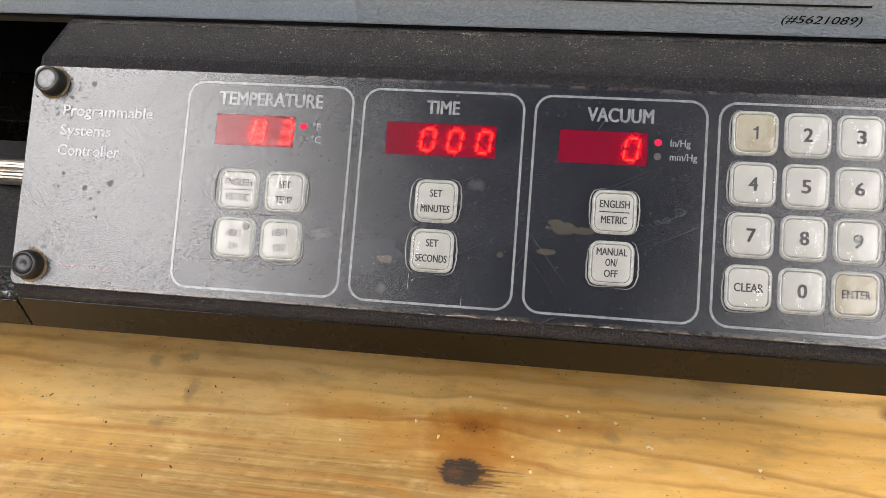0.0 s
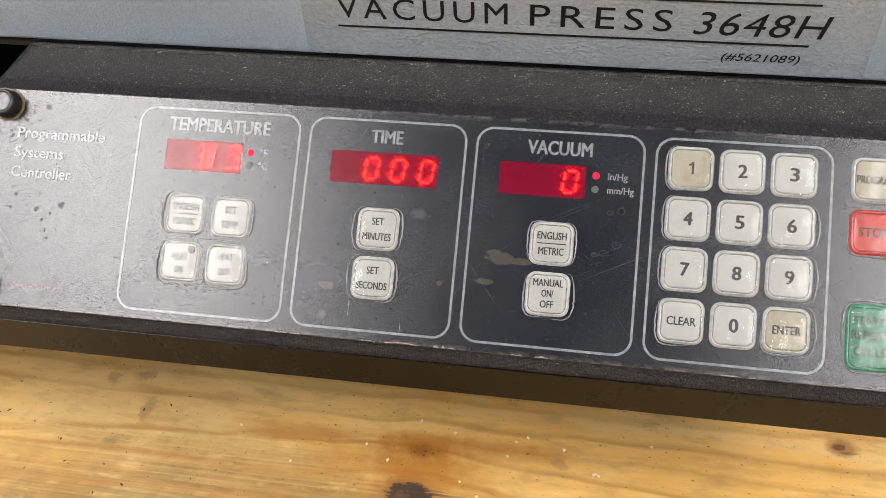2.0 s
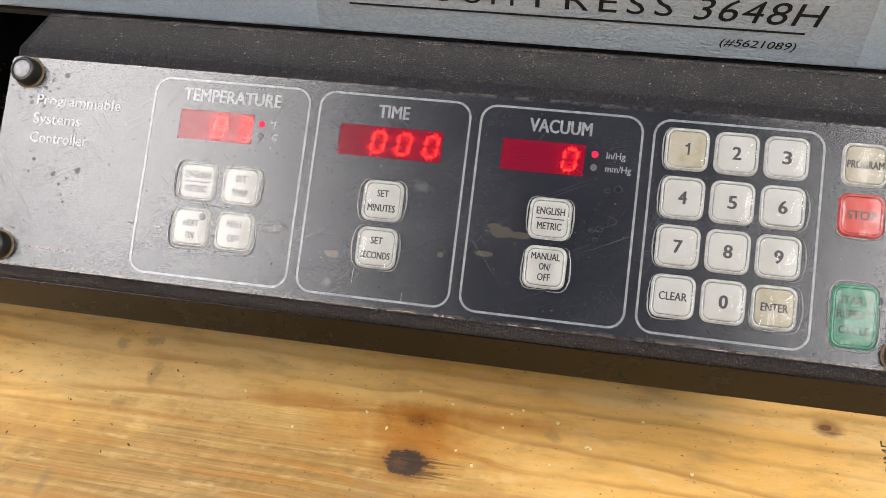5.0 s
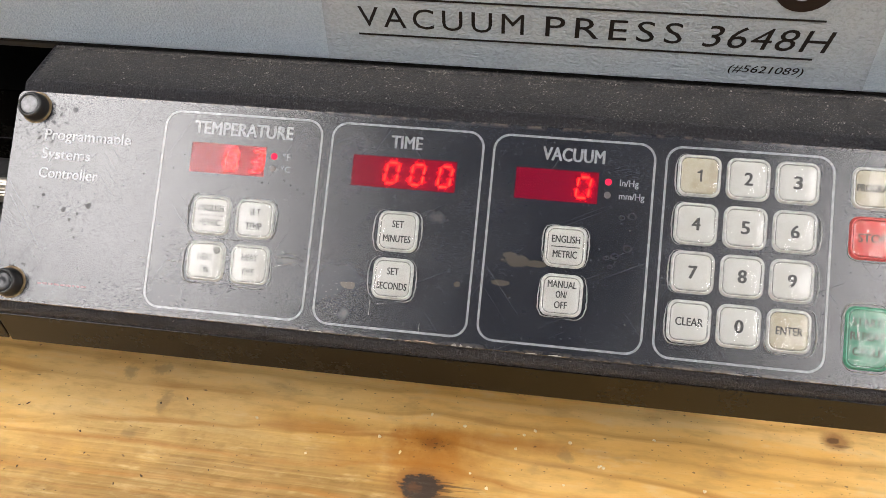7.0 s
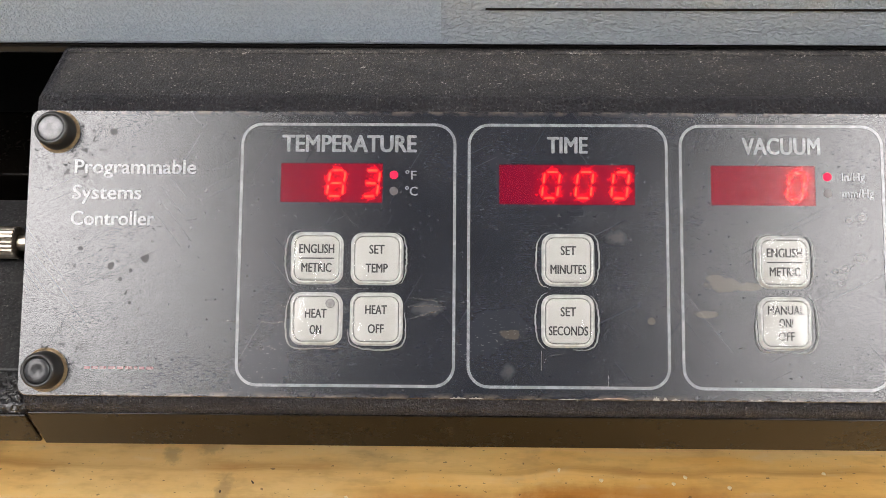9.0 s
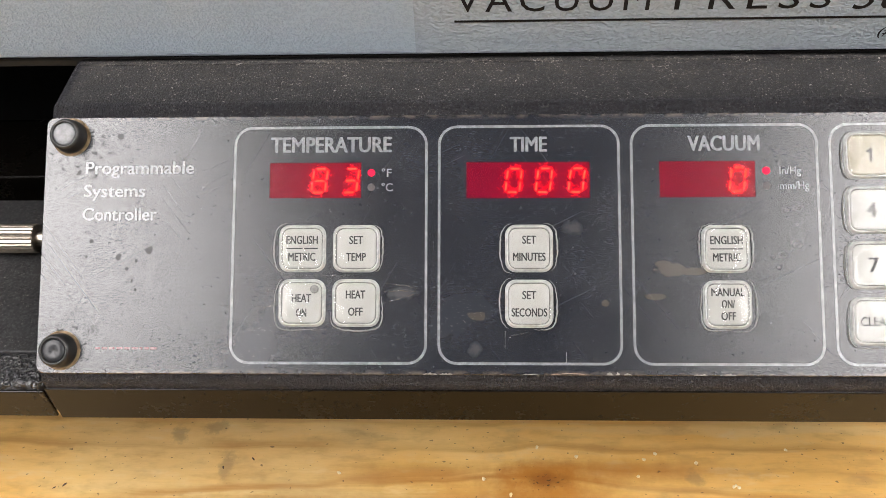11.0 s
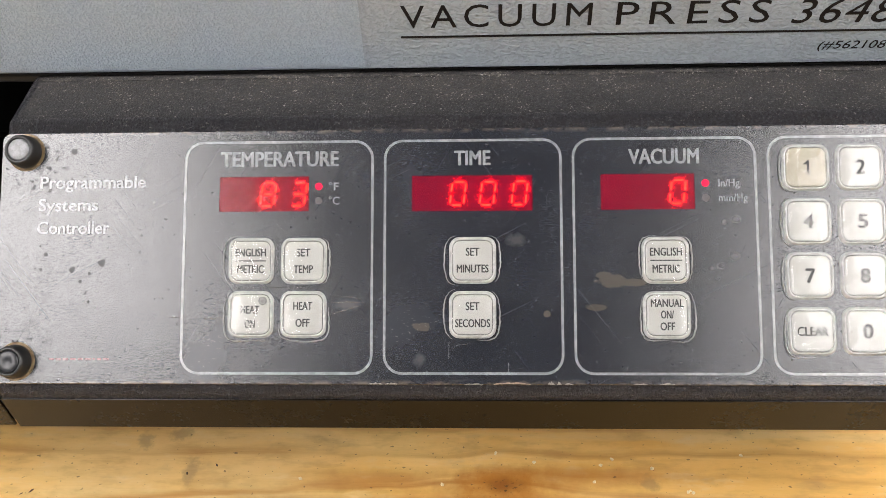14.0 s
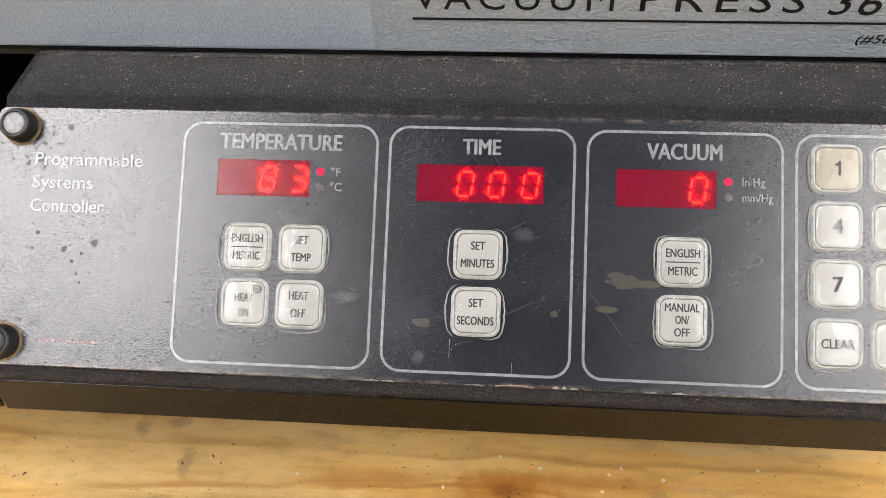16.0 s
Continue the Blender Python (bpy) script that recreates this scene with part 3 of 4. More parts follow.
def glyphs(text, spread=1.0, shear=0.0):
    """The built-in letters as a flat mesh: points, faces, and the height of a capital."""
    curve = bpy.data.curves.new("lettering", "FONT")
    curve.body, curve.space_character, curve.shear, curve.resolution_u = text, spread, shear, 3
    ob = new("lettering", curve)
    bpy.context.view_layer.update()
    ev = ob.evaluated_get(bpy.context.evaluated_depsgraph_get())
    me = ev.to_mesh()
    pts = [v.co.copy() for v in me.vertices]
    faces = [tuple(p.vertices) for p in me.polygons]
    ev.to_mesh_clear()
    bpy.data.objects.remove(ob)
    return pts, faces


CAP = max(p.y for p in glyphs("H")[0])


def lettering(text, x0, x1, base, cap, place, bold=0.02, shear=0.0, spread=1.0):
    """Words fitted between x0 and x1 on a base line; place maps (across, up) to a point. bold: extra stroke, in cap heights."""
    pts, faces = glyphs(text, spread, shear)
    lo, hi = min(p.x for p in pts), max(p.x for p in pts)
    bm = bmesh.new()
    grow = bold * cap
    steps = ((0, 0), (1, 0.3), (-1, -0.3), (0.3, -1), (-0.3, 1)) if bold else ((0, 0),)
    for n, (dx, dy) in enumerate(steps):
        vs = [bm.verts.new(Vector(place(x0 + grow + (p.x - lo) / (hi - lo) * (x1 - x0 - 2 * grow) + dx * grow, base + grow * 0.5 + p.y / CAP * (cap - grow) + dy * grow * 0.5)) - THIN * n * Vector(place(0, 0, 1))) for p in pts]
        for f in faces:
            try:
                bm.faces.new([vs[k] for k in f])
            except ValueError:
                pass
    return bm


THIN = 0.000008


def on_panel(y):
    return lambda u, v, depth=0: (0, 1, 0) if depth else (u, y, v)


# ---- the room, closed round the bench ----
def room_wall(name, *b):
    tagged(part(name, box(*b), WALL), "plain painted workshop wall", "wall", kind="structure")


tagged(part("floor", box(-3, 3.4, -3.4, 2.4, -1.0, -0.9), CONCRETE), "grey concrete workshop floor", "floor", kind="structure")
tagged(part("ceiling", box(-3, 3.4, -3.4, 2.4, 1.85, 1.95), CEIL), "plain workshop ceiling", "ceiling", kind="structure")
room_wall("wall_north", -3, 3.4, 2.4, 2.5, -0.9, 1.85)
room_wall("wall_south", -3, 3.4, -3.5, -3.4, -0.9, 1.85)
room_wall("wall_west", -3.1, -3, -3.4, 2.4, -0.9, 1.85)
room_wall("wall_east", 3.4, 3.5, -3.4, 2.4, -0.9, 1.85)


def ceiling_lamp(x0, x1, y0, y1):
    lamp = thing("ceiling_lamp", pose((x0 + x1) / 2, (y0 + y1) / 2, 1.85), "white ceiling light with a long flat diffuser", "ceiling light", "ceiling lights")
    w, d = x1 - x0, y1 - y0
    part("housing", box(-w / 2 - 0.02, w / 2 + 0.02, -d / 2 - 0.02, d / 2 + 0.02, -0.06, -0.002, 0.004), WALL, lamp)
    part("diffuser", box(-w / 2, w / 2, -d / 2, d / 2, -0.075, -0.0605, 0.004), LIGHT, lamp, "glowing white diffuser")


ceiling_lamp(-1.70, -0.56, -1.66, 0.10)
ceiling_lamp(1.01, 2.08, -1.66, 0.10)

# ---- the bench ----
bench = thing("workbench", pose(0, 0, 0), "worn pine workbench top with knots and stains", "workbench")
part("benchtop", box(-1.0, 1.3, -0.45, 1.25, -0.038, 0.0, 0.003), PINE, bench)
for bx in (-0.9, 1.2):
    for by in (-0.35, 1.15):
        part("leg", box(bx - 0.04, bx + 0.04, by - 0.04, by + 0.04, -0.9, -0.0385, 0.003), PINE, bench)

# ---- the press: base, lid ----
base = thing("vacuum_press", pose(0, 0, 0), "grey-lidded black vacuum press closed on the bench", "vacuum press")
part("plinth", box(-0.56, 0.3375, 0.0600, 1.0, 0.0, 0.0785, 0.001), SATIN, base, "satin black recessed plinth")
part("body", box(-0.60, 0.66, 0.1185, 1.05, 0.0787, 0.0990, 0.001), SATIN, base)
# Inner wall and seam block carry painted shade; the seam block is added.
part("inner_wall", box(-0.60, 0.66, 0.16, 1.04, 0.0992, 0.1640, 0.001), VOID, base, "inner wall coloured near-black for its shade")
part("seam_filler", box(-0.0068, -0.0040, 0.0060, 0.0185, 0.0815, 0.0980), VOID, base, "dark block standing in for the shaded gap")
part("front_rail", box(-0.60, -0.0052, 0.0030, 0.0185, 0.0815, 0.1000, 0.0022, 3), LEDGE, base, "coarse textured black front rail", True)
part("rail_face", box(-0.60, -0.0052, 0.0018, 0.0029, 0.0815, 0.0975, 0.0004), SATIN, base)
part("tray", box(-0.60, -0.0062, 0.0190, 0.1040, 0.0787, 0.0985, 0.001), TRAY, base, "smooth black tray with specks of dust")
part("rim_seal", box(-0.60, 0.66, 0.1105, 0.135, 0.1645, 0.1680, 0.0008), RUBBER, base, "thin black rubber seal")

LIDY = 0.1085
lid = part("lid", box(-0.62, 0.68, LIDY, 1.06, 0.1695, 0.29, 0.0016, 3), LID, base, "grey leather-grained lid")
part("edge_trim", box(-0.60, 0.66, LIDY + 0.0008, LIDY + 0.006, 0.1682, 0.1693, 0.0003), INK, lid, "thin black edge strip")
part("nameplate", box(0.1305, 0.3575, LIDY - 0.0005, LIDY - 0.00005, 0.1708, 0.262), PLATE, lid, "darker grey nameplate film")
face = on_panel(LIDY - 0.0007)
part("rule", box(0.1455, 0.3340, LIDY - 0.0008, LIDY - 0.0006, 0.1841, 0.1849), INK, lid)
part("rule", box(0.1445, 0.3348, LIDY - 0.0008, LIDY - 0.0006, 0.2017, 0.2025), INK, lid)
part("lettering", lettering("VACUUM", 0.1460, 0.2166, 0.1884, 0.0094, face, 0.0, 0.0, 1.28), INK, lid)
part("lettering", lettering("PRESS", 0.2256, 0.2812, 0.1884, 0.0094, face, 0.0, 0.0, 1.28), INK, lid)
part("lettering", lettering("3648H", 0.2895, 0.3402, 0.1878, 0.0098, face, 0.0, 0.20, 1.08), INK, lid)
part("lettering", lettering("(#5621089)", 0.3022, 0.3322, 0.1766, 0.0034, face, 0.01, 0.22), INK, lid)
# the maker's mark: plain heavy shapes
def mark(points):
    bm = bmesh.new()
    skin(bm, [[(a, y, b) for a, b in points] for y in (LIDY - 0.0006, LIDY - 0.0010)])
    part("mark_shape", bm, MARK, lid)


def bow(cx, cz, rx, rz, a0, a1, n=14):
    return [(cx + rx * math.cos(radians(a0 + (a1 - a0) * k / n)), cz + rz * math.sin(radians(a0 + (a1 - a0) * k / n))) for k in range(n + 1)]


for mx in (0.2690, 0.2790, 0.2955):
    mark([(mx, 0.2128), (mx + 0.0075, 0.2126), (mx + 0.0082, 0.236), (mx + 0.0007, 0.236)])
mark(bow(0.2610, 0.2205, 0.0060, 0.0075, 180, 360))
mark(bow(0.3235, 0.2180, 0.0122, 0.0122, 187, 350) + [(0.3365, 0.236), (0.3295, 0.236)] + bow(0.3230, 0.2150, 0.0052, 0.0046, 350, 205))
mark(bow(0.3200, 0.2235, 0.0082, 0.0072, 180, 360))


# ---- the hose coupling left of the controller ----
def coupling():
    ob = thing("hose_coupling", pose(-0.0255, 0.0735, 0.1048), "knurled nickel hose coupling lying on the tray", "hose coupling")
    n = 48
    bm = bmesh.new()
    loops = []
    for x, r, k in ((-0.024, 0.0030, 0), (-0.024, 0.0056, 0), (-0.0235, 0.0062, 1), (-0.0045, 0.0062, 1), (-0.004, 0.0056, 0), (-0.004, 0.0034, 0)):
        loops.append([(x, (r - 0.00035 * k * (j % 2)) * math.cos(2 * math.pi * j / n), (r - 0.00035 * k * (j % 2)) * math.sin(2 * math.pi * j / n)) for j in range(n)])
    part("knurled_sleeve", skin(bm, loops, foot=True), NICKEL, ob)
    bm = bmesh.new()
    part("stem", skin(bm, [[(x, 0.0033 * math.cos(2 * math.pi * j / 20), 0.0033 * math.sin(2 * math.pi * j / 20)) for j in range(20)] for x in (-0.0039, 0.0265)], foot=True), NICKEL, ob, smooth=False)
    bm = bmesh.new()
    part("hose", skin(bm, [[(x, 0.0046 * math.cos(2 * math.pi * j / 24), 0.0046 * math.sin(2 * math.pi * j / 24) + dz) for j in range(24)] for x, dz in ((-0.0241, 0.0), (-0.06, -0.0005), (-0.12, -0.0017), (-0.25, -0.0017))], foot=True), RUBBER, ob, "black rubber hose")


coupling()

# ---- the controller ----
unit = thing("press_controller", PANEL, "dusty black press controller with a slanted membrane keypad", "controller")
BACK = PANEL.inverted()
X0, X1 = -0.0042, 0.3874


def housing_profile():
    """Front, lip, slanted face and flat top, as (y, z) of the room."""
    pts = [(0.0070, 0.0800), (0.0040, 0.0805), (0.0026, 0.0815), (0.0016, 0.1004)]
    for k in range(7):  # rolled lip
        a = radians(190 - 62 * k / 6)
        pts.append((0.0062 + 0.0047 * math.cos(a), 0.1022 + 0.0047 * math.sin(a)))
    pts += [(0.0772, 0.1640)]
    for k in range(7):
        a = radians(128 - 38 * k / 6)
        pts.append((0.0822 + 0.0025 * math.cos(a), 0.1649 + 0.0025 * math.sin(a)))
    pts += [(0.1500, 0.1674), (0.1500, 0.1600), (0.1180, 0.1500), (0.1150, 0.0790)]
    return pts


# the three display openings
WINDOWS = ((0.0785, 0.1119, 0.0672, 0.0802), (0.1500, 0.1942, 0.0669, 0.0801), (0.2189, 0.2527, 0.0670, 0.0801))


def housing():
    bm = bmesh.new()
    prof = housing_profile()
    loops = []
    for x, inset in ((X0 + 0.0002, 0.0022), (X0 + 0.0007, 0.0008), (X0 + 0.0022, 0.0), (X1 - 0.0022, 0.0), (X1 - 0.0007, 0.0008), (X1 - 0.0002, 0.0022)):
        cy, cz = 0.075, 0.120
        row = []
        for y, z in prof:
            d = math.hypot(y - cy, z - cz)
            f = 1 - inset / d
            row.append(BACK @ Vector((x, cy + (y - cy) * f, cz + (z - cz) * f)))
        loops.append(row)
    skin(bm, loops, foot=True)
    front = max((f for f in bm.faces if max(v.co.y for v in f.verts) < 0.004 and min(v.co.y for v in f.verts) > -0.002), key=lambda f: f.calc_area())
    level = front.verts[0].co.y
    rim = front.edges[:]
    bmesh.ops.delete(bm, geom=[front], context="FACES_ONLY")
    for x0, x1, z0, z1 in WINDOWS:
        vs = [bm.verts.new((a, level, b)) for a, b in ((x0, z0), (x1, z0), (x1, z1), (x0, z1))]
        rim += [bm.edges.new((vs[k], vs[(k + 1) % 4])) for k in range(4)]
    bmesh.ops.triangle_fill(bm, use_beauty=True, edges=rim)
    return bm


part("housing", housing(), COAT, unit, "black powder-coated steel housing with dust")
bm = box(X0 + 0.004, X1 - 0.004, 0.0828, 0.1490, 0.16735, 0.16746)
bm.transform(BACK)
part("top_film", bm, SHELF, unit, "thick dust on the flat top")
bm = box(X0 + 0.003, X1 - 0.003, 0.1064, 0.1083, 0.1674, 0.1678)
bm.transform(BACK)
part("lint_line", bm, LINT, unit, "pale lint gathered along the back")
bm = box(X0 + 0.0008, X1 - 0.0008, 0.0011, 0.0017, 0.0816, 0.1004, 0.0003)
bm.transform(BACK)
part("front_strip", bm, SATIN, unit, "smooth satin black front strip")

# faceplate, with the same openings


def faceplate():
    bm = bmesh.new()
    o = [(0.1898 + a, 0.0508 + b) for a, b in rounded(0.3896, 0.0937, 0.0032, 5)]
    i = [(0.1898 + a, 0.0508 + b) for a, b in rounded(0.3890, 0.0931, 0.0030, 5)]
    skin(bm, [[(a, 0.0011, b) for a, b in o], [(a, 0.0003, b) for a, b in o], [(a, 0.0, b) for a, b in i]], cap=False)
    for x0, x1, z0, z1 in WINDOWS:
        hole = ((x0, z0), (x1, z0), (x1, z1), (x0, z1))
        skin(bm, [[(a, 0.0011, b) for a, b in hole], [(a, 0.0, b) for a, b in hole]], cap=False)
    rim = [e for e in bm.edges if len(e.link_faces) == 1 and max(abs(v.co.y) for v in e.verts) < 1e-6]
    bmesh.ops.triangle_fill(bm, use_beauty=True, edges=rim)
    return bm


plate = part("faceplate", faceplate(), FACE, unit, "satin black faceplate with glare, scratches and dirt")

# frames and headings printed on the faceplate
PRINT = -0.00012
for x0, x1 in ((0.0652, 0.1360), (0.1397, 0.2050), (0.2086, 0.2750), (0.2787, 0.3446)):
    part("frame_line", ring(x0, x1, 0.0075, 0.0936, 0.0070, 0.00095, PRINT), WHITE, plate)
flat = on_panel(PRINT)
for text, x0, x1, z, cap, bold in (
    ("TEMPERATURE", 0.0787, 0.1230, 0.0839, 0.0057, 0.042), ("TIME", 0.1656, 0.1790, 0.0838, 0.0055, 0.042), ("VACUUM", 0.2291, 0.2546, 0.0837, 0.0056, 0.042),
    ("Programmable", 0.0104, 0.0507, 0.0763, 0.0047, 0.030), ("Systems", 0.0101, 0.0329, 0.0678, 0.0047, 0.030), ("Controller", 0.0099, 0.0375, 0.0592, 0.0047, 0.030),
    ("°F", 0.1193, 0.1230, 0.0749, 0.0029, 0.025), ("°C", 0.1193, 0.1234, 0.0696, 0.0029, 0.025), ("In/Hg", 0.2612, 0.2688, 0.0752, 0.0027, 0.025), ("mm/Hg", 0.2612, 0.2715, 0.0698, 0.0027, 0.025)):
    part("lettering", lettering(text, x0, x1, z, cap, flat, bold), WHITE, plate)
rng = random.Random(5)
u = 0.0165
while u < 0.037:
    w = rng.uniform(0.0010, 0.0024)
    part("print_bar", box(u, u + w, PRINT, PRINT + 0.00008, 0.0126, 0.0135), REDINK, plate)
    u += w + 0.0006

# nicks along the faceplate's lower edge
for nx, w, up in ((0.1796, 0.0134, 0.0011), (0.1990, 0.0024, 0.0013), (0.2022, 0.0016, 0.0010), (0.2050, 0.0030, 0.0006), (0.1345, 0.0052, 0.0008), (0.1405, 0.0045, 0.0006),
                  (0.2292, 0.0050, 0.0006), (0.2385, 0.0055, 0.0008), (0.1690, 0.0070, 0.0004), (0.3080, 0.0070, 0.0008), (0.3180, 0.0030, 0.0006), (0.3640, 0.0040, 0.0007)):
    bm = bmesh.new()
    top = [(nx + w * k / 8, -0.00015, 0.0042 + up * math.sin(math.pi * k / 8) * rng.uniform(0.3, 1.1)) for k in range(9)]
    low = [(nx + w * k / 8, -0.00015, 0.0041 + up * 0.35 * math.sin(math.pi * k / 8) * (w > 0.01)) for k in range(8, -1, -1)]
    skin(bm, [[(a, 0.0002, c) for a, _, c in top + low], top + low])
    part("worn_nick", bm, BARE if w > 0.01 else PALEWEAR, plate, "bare tan nick in the edge" if w > 0.01 else "pale scuff in the edge")
# fine upright scratches
for sx, z0, z1 in ((0.1636, 0.0131, 0.0196), (0.18505, 0.0078, 0.0121)):
    bm = bmesh.new()
    skin(bm, [[(sx - 0.00006, y, z0), (sx + 0.00006, y, z0 + 0.0004), (sx + 0.00012, y, z1), (sx, y, z1)] for y in (0.0, -0.00006)])
    part("scratch", bm, PALEWEAR, plate, "fine pale scratch")

# ---- displays ----
DIGIT = {"0": "abcdef", "3": "abcdg", "8": "abcdefg"}


def segment(kind, cx, cz, t=0.00062, steps=((0.5, 0.0), (0.5, -0.00030), (0.35, -0.00050)), base=0.00090):
    """One lit bar of a slanted seven-segment digit."""
    w, h, lean = 0.0050, 0.0086, 0.13
    x, z, across = {"a": (0, h / 2, 1), "g": (0, 0, 1), "d": (0, -h / 2, 1), "f": (-w / 2, h / 4, 0), "b": (w / 2, h / 4, 0), "e": (-w / 2, -h / 4, 0), "c": (w / 2, -h / 4, 0)}[kind]
    half = ((w / 2 - 0.0008) if across else (h / 4 - 0.0006))
    bm = bmesh.new()
    rows = []
    for rad, y in ((t * f, y) for f, y in steps):
        pts = [(-half + 0.3 * t, -rad), (half - 0.3 * t, -rad), (half, 0), (half - 0.3 * t, rad), (-half + 0.3 * t, rad), (-half, 0)]
        if not across:
            pts = [(-b, a) for a, b in pts]
        rows.append([(cx + x + a + lean * (z + b), y + base, cz + z + b) for a, b in pts])
    return skin(bm, rows)


def display(window, digits):
    x0, x1, z0, z1 = window
    win = part("display", box(x0 + 0.00004, x1 - 0.00004, 0.00006, 0.00016, z0 + 0.00004, z1 - 0.00004), FILTER, unit, "dark red display window with lit digits")
    part("backing", box(x0 - 0.001, x1 + 0.001, 0.00091, 0.0020, z0 - 0.001, z1 + 0.001), BACKING, win, "dark red backing")
    for ch, cx in digits:
        for s in DIGIT[ch]:
            part("segment", segment(s, cx, (z0 + z1) / 2), SEGMENT, win, "glowing orange-red bar")


display(WINDOWS[0], (("8", 0.0966), ("3", 0.1080)))
display(WINDOWS[1], (("0", 0.1670), ("0", 0.1779), ("0", 0.1896)))
display(WINDOWS[2], (("0", 0.2468),))
for lx, lz, m, label in ((0.1156, 0.0764, DIODE, "lit red indicator"), (0.1156, 0.0711, DULL, "unlit grey indicator"), (0.2566, 0.0765, DIODE, "lit red indicator"), (0.2566, 0.0711, DULL, "unlit grey indicator")):
    part("indicator", turned(((0.0014, -0.0002), (0.0014, 0.0001), (0.0012, 0.00025), (0.0005, 0.0003)), (lx, lz), 20), m, unit, label)


# ---- keys ----
def cap_mesh(w, h, steps, cap):
    loops = []
    for inset, up in steps:
        r = max(0.0036 - inset * 0.75, 0.0004)
        loops.append([(a, -up, b) for a, b in rounded(w - 2 * inset, h - 2 * inset, r, 5)])
    return skin(bmesh.new(), loops, cap)


CAPSTEPS = ((0.00118, 0.0003), (0.00128, 0.00075), (0.0018, 0.00084), (0.0032, 0.00090), (0.0050, 0.00096), (0.0068, 0.0010))
RIMSTEPS = ((-0.0004, -0.0001), (0.0, 0.00015), (0.0002, 0.0008), (0.00045, 0.00118), (0.0008, 0.00120), (0.00100, 0.0008), (0.00110, 0.0004))
DOMESTEPS = ((0.00085, 0.00122), (0.0013, 0.00128), (0.0019, 0.00124), (0.0027, 0.00130), (0.0038, 0.00138), (0.0052, 0.00142), (0.0068, 0.00144))


KEYMESH = {}


def key(x, z, lines, material, h=0.0166, ink=None, label="", cap=0.0030):
    w = 0.0166
    name = (h, material.name)
    if name not in KEYMESH:
        ob = part("key", cap_mesh(w, h, CAPSTEPS, True), material, unit, label, True)
        tint, word = (RIMRED, "red") if material is KEYRED else (RIMGREEN, "green") if material is KEYGREEN else (RIM, "grey")
        rim = part("rim", cap_mesh(w, h, RIMSTEPS, False), tint, ob, "clear %s raised rim" % word, True)
        dome = part("dome", cap_mesh(w, h, DOMESTEPS, True), DOME if material is KEYWHITE else CRUMPLED, ob, "clear rippled film dome", True)
        KEYMESH[name] = ob.data, rim.data, dome.data
    else:
        ob = tagged(new("key", KEYMESH[name][0]), label)
        ob.parent = unit
        tagged(new("rim", KEYMESH[name][1]), "clear grey raised rim").parent = ob
        tagged(new("dome", KEYMESH[name][2]), "clear rippled film dome").parent = ob
    ob.location = (x, 0, z)
    for text, half, up, size in lines:
        if text == "-":
            part("legend_rule", box(-half, half, -0.00118, -0.00110, up - 0.0002, up + 0.0002), KEYINK, ob)
        elif text == "1":
            bm = bmesh.new()
            skin(bm, [[(a, y, b) for a, b in ((-0.0010, 0.0010), (-0.0010, 0.0015), (-0.0001, 0.0018), (0.0003, 0.0025), (0.0010, 0.0025), (0.0010, -0.0024), (0.0002, -0.0024), (0.0002, 0.0010))] for y in (-0.00108, -0.00116)])
            part("legend", bm, KEYINK, ob)
        else:
            part("legend", lettering(text, -half, half, up - size / 2, size, on_panel(-0.00116), 0.048 if len(text) == 1 else 0.030), ink or KEYINK, ob)
    return ob


def two(a, wa, b, wb, up=0.0030, down=-0.0031):
    return ((a, wa / 2, up, 0.0029), (b, wb / 2, down, 0.0029))


CLEANED = "glossy white key, clear dome"
ENG = two("ENGLISH", 0.0114, "METRIC", 0.0098) + (("-", 0.0057, -0.0001, 0),)
key(0.0910, 0.0489, ENG, KEYWHITE, label=CLEANED)
key(0.1105, 0.0488, two("SET", 0.0050, "TEMP", 0.0072), KEYWHITE, label=CLEANED)
heat = key(0.0911, 0.0293, two("HEAT", 0.0070, "ON", 0.0038, 0.0017, -0.0035), KEYWHITE, label=CLEANED)
part("bubble", turned(((0.0016, 0.0006), (0.0015, 0.0014), (0.0012, 0.0016)), (0.0046, 0.0049), 18), BUBBLE, heat, "small grey bubble")
key(0.1105, 0.0293, two("HEAT", 0.0070, "OFF", 0.0052), KEYWHITE, label=CLEANED)
key(0.1723, 0.0488, two("SET", 0.0050, "MINUTES", 0.0116), KEYWHITE, label=CLEANED)
key(0.1722, 0.0291, two("SET", 0.0050, "SECONDS", 0.0126), KEYWHITE, label=CLEANED)
key(0.2416, 0.0485, ENG, KEYWHITE, label=CLEANED)
key(0.2416, 0.0288, (("MANUAL", 0.0058, 0.0043, 0.0028), ("ON/", 0.0023, 0.0002, 0.0028), ("OFF", 0.0026, -0.0040, 0.0028)), KEYWHITE, label=CLEANED)
COLS, ROWS = (0.2923, 0.3114, 0.3304), (0.0818, 0.0622, 0.0427, 0.0230)
for r, row in enumerate((("1", "2", "3"), ("4", "5", "6"), ("7", "8", "9"), ("CLEAR", "0", "ENTER"))):
    for c, text in enumerate(row):
        half = 0.0014 if text == "1" else 0.0018 if len(text) == 1 else 0.0054 if text == "CLEAR" else 0.0051
        size = 0.0052 if len(text) == 1 else 0.0032
        old = text in ("1", "ENTER")
        key(COLS[c], ROWS[r], ((text, half, 0.0, size),), KEYOLD if old else KEYWHITE, label="yellowed key, worn clear dome" if old else CLEANED)
key(0.3594, 0.0818, (("PROGRAM", 0.0068, 0.0, 0.0030),), KEYOLD, label="yellowed key, worn clear dome")
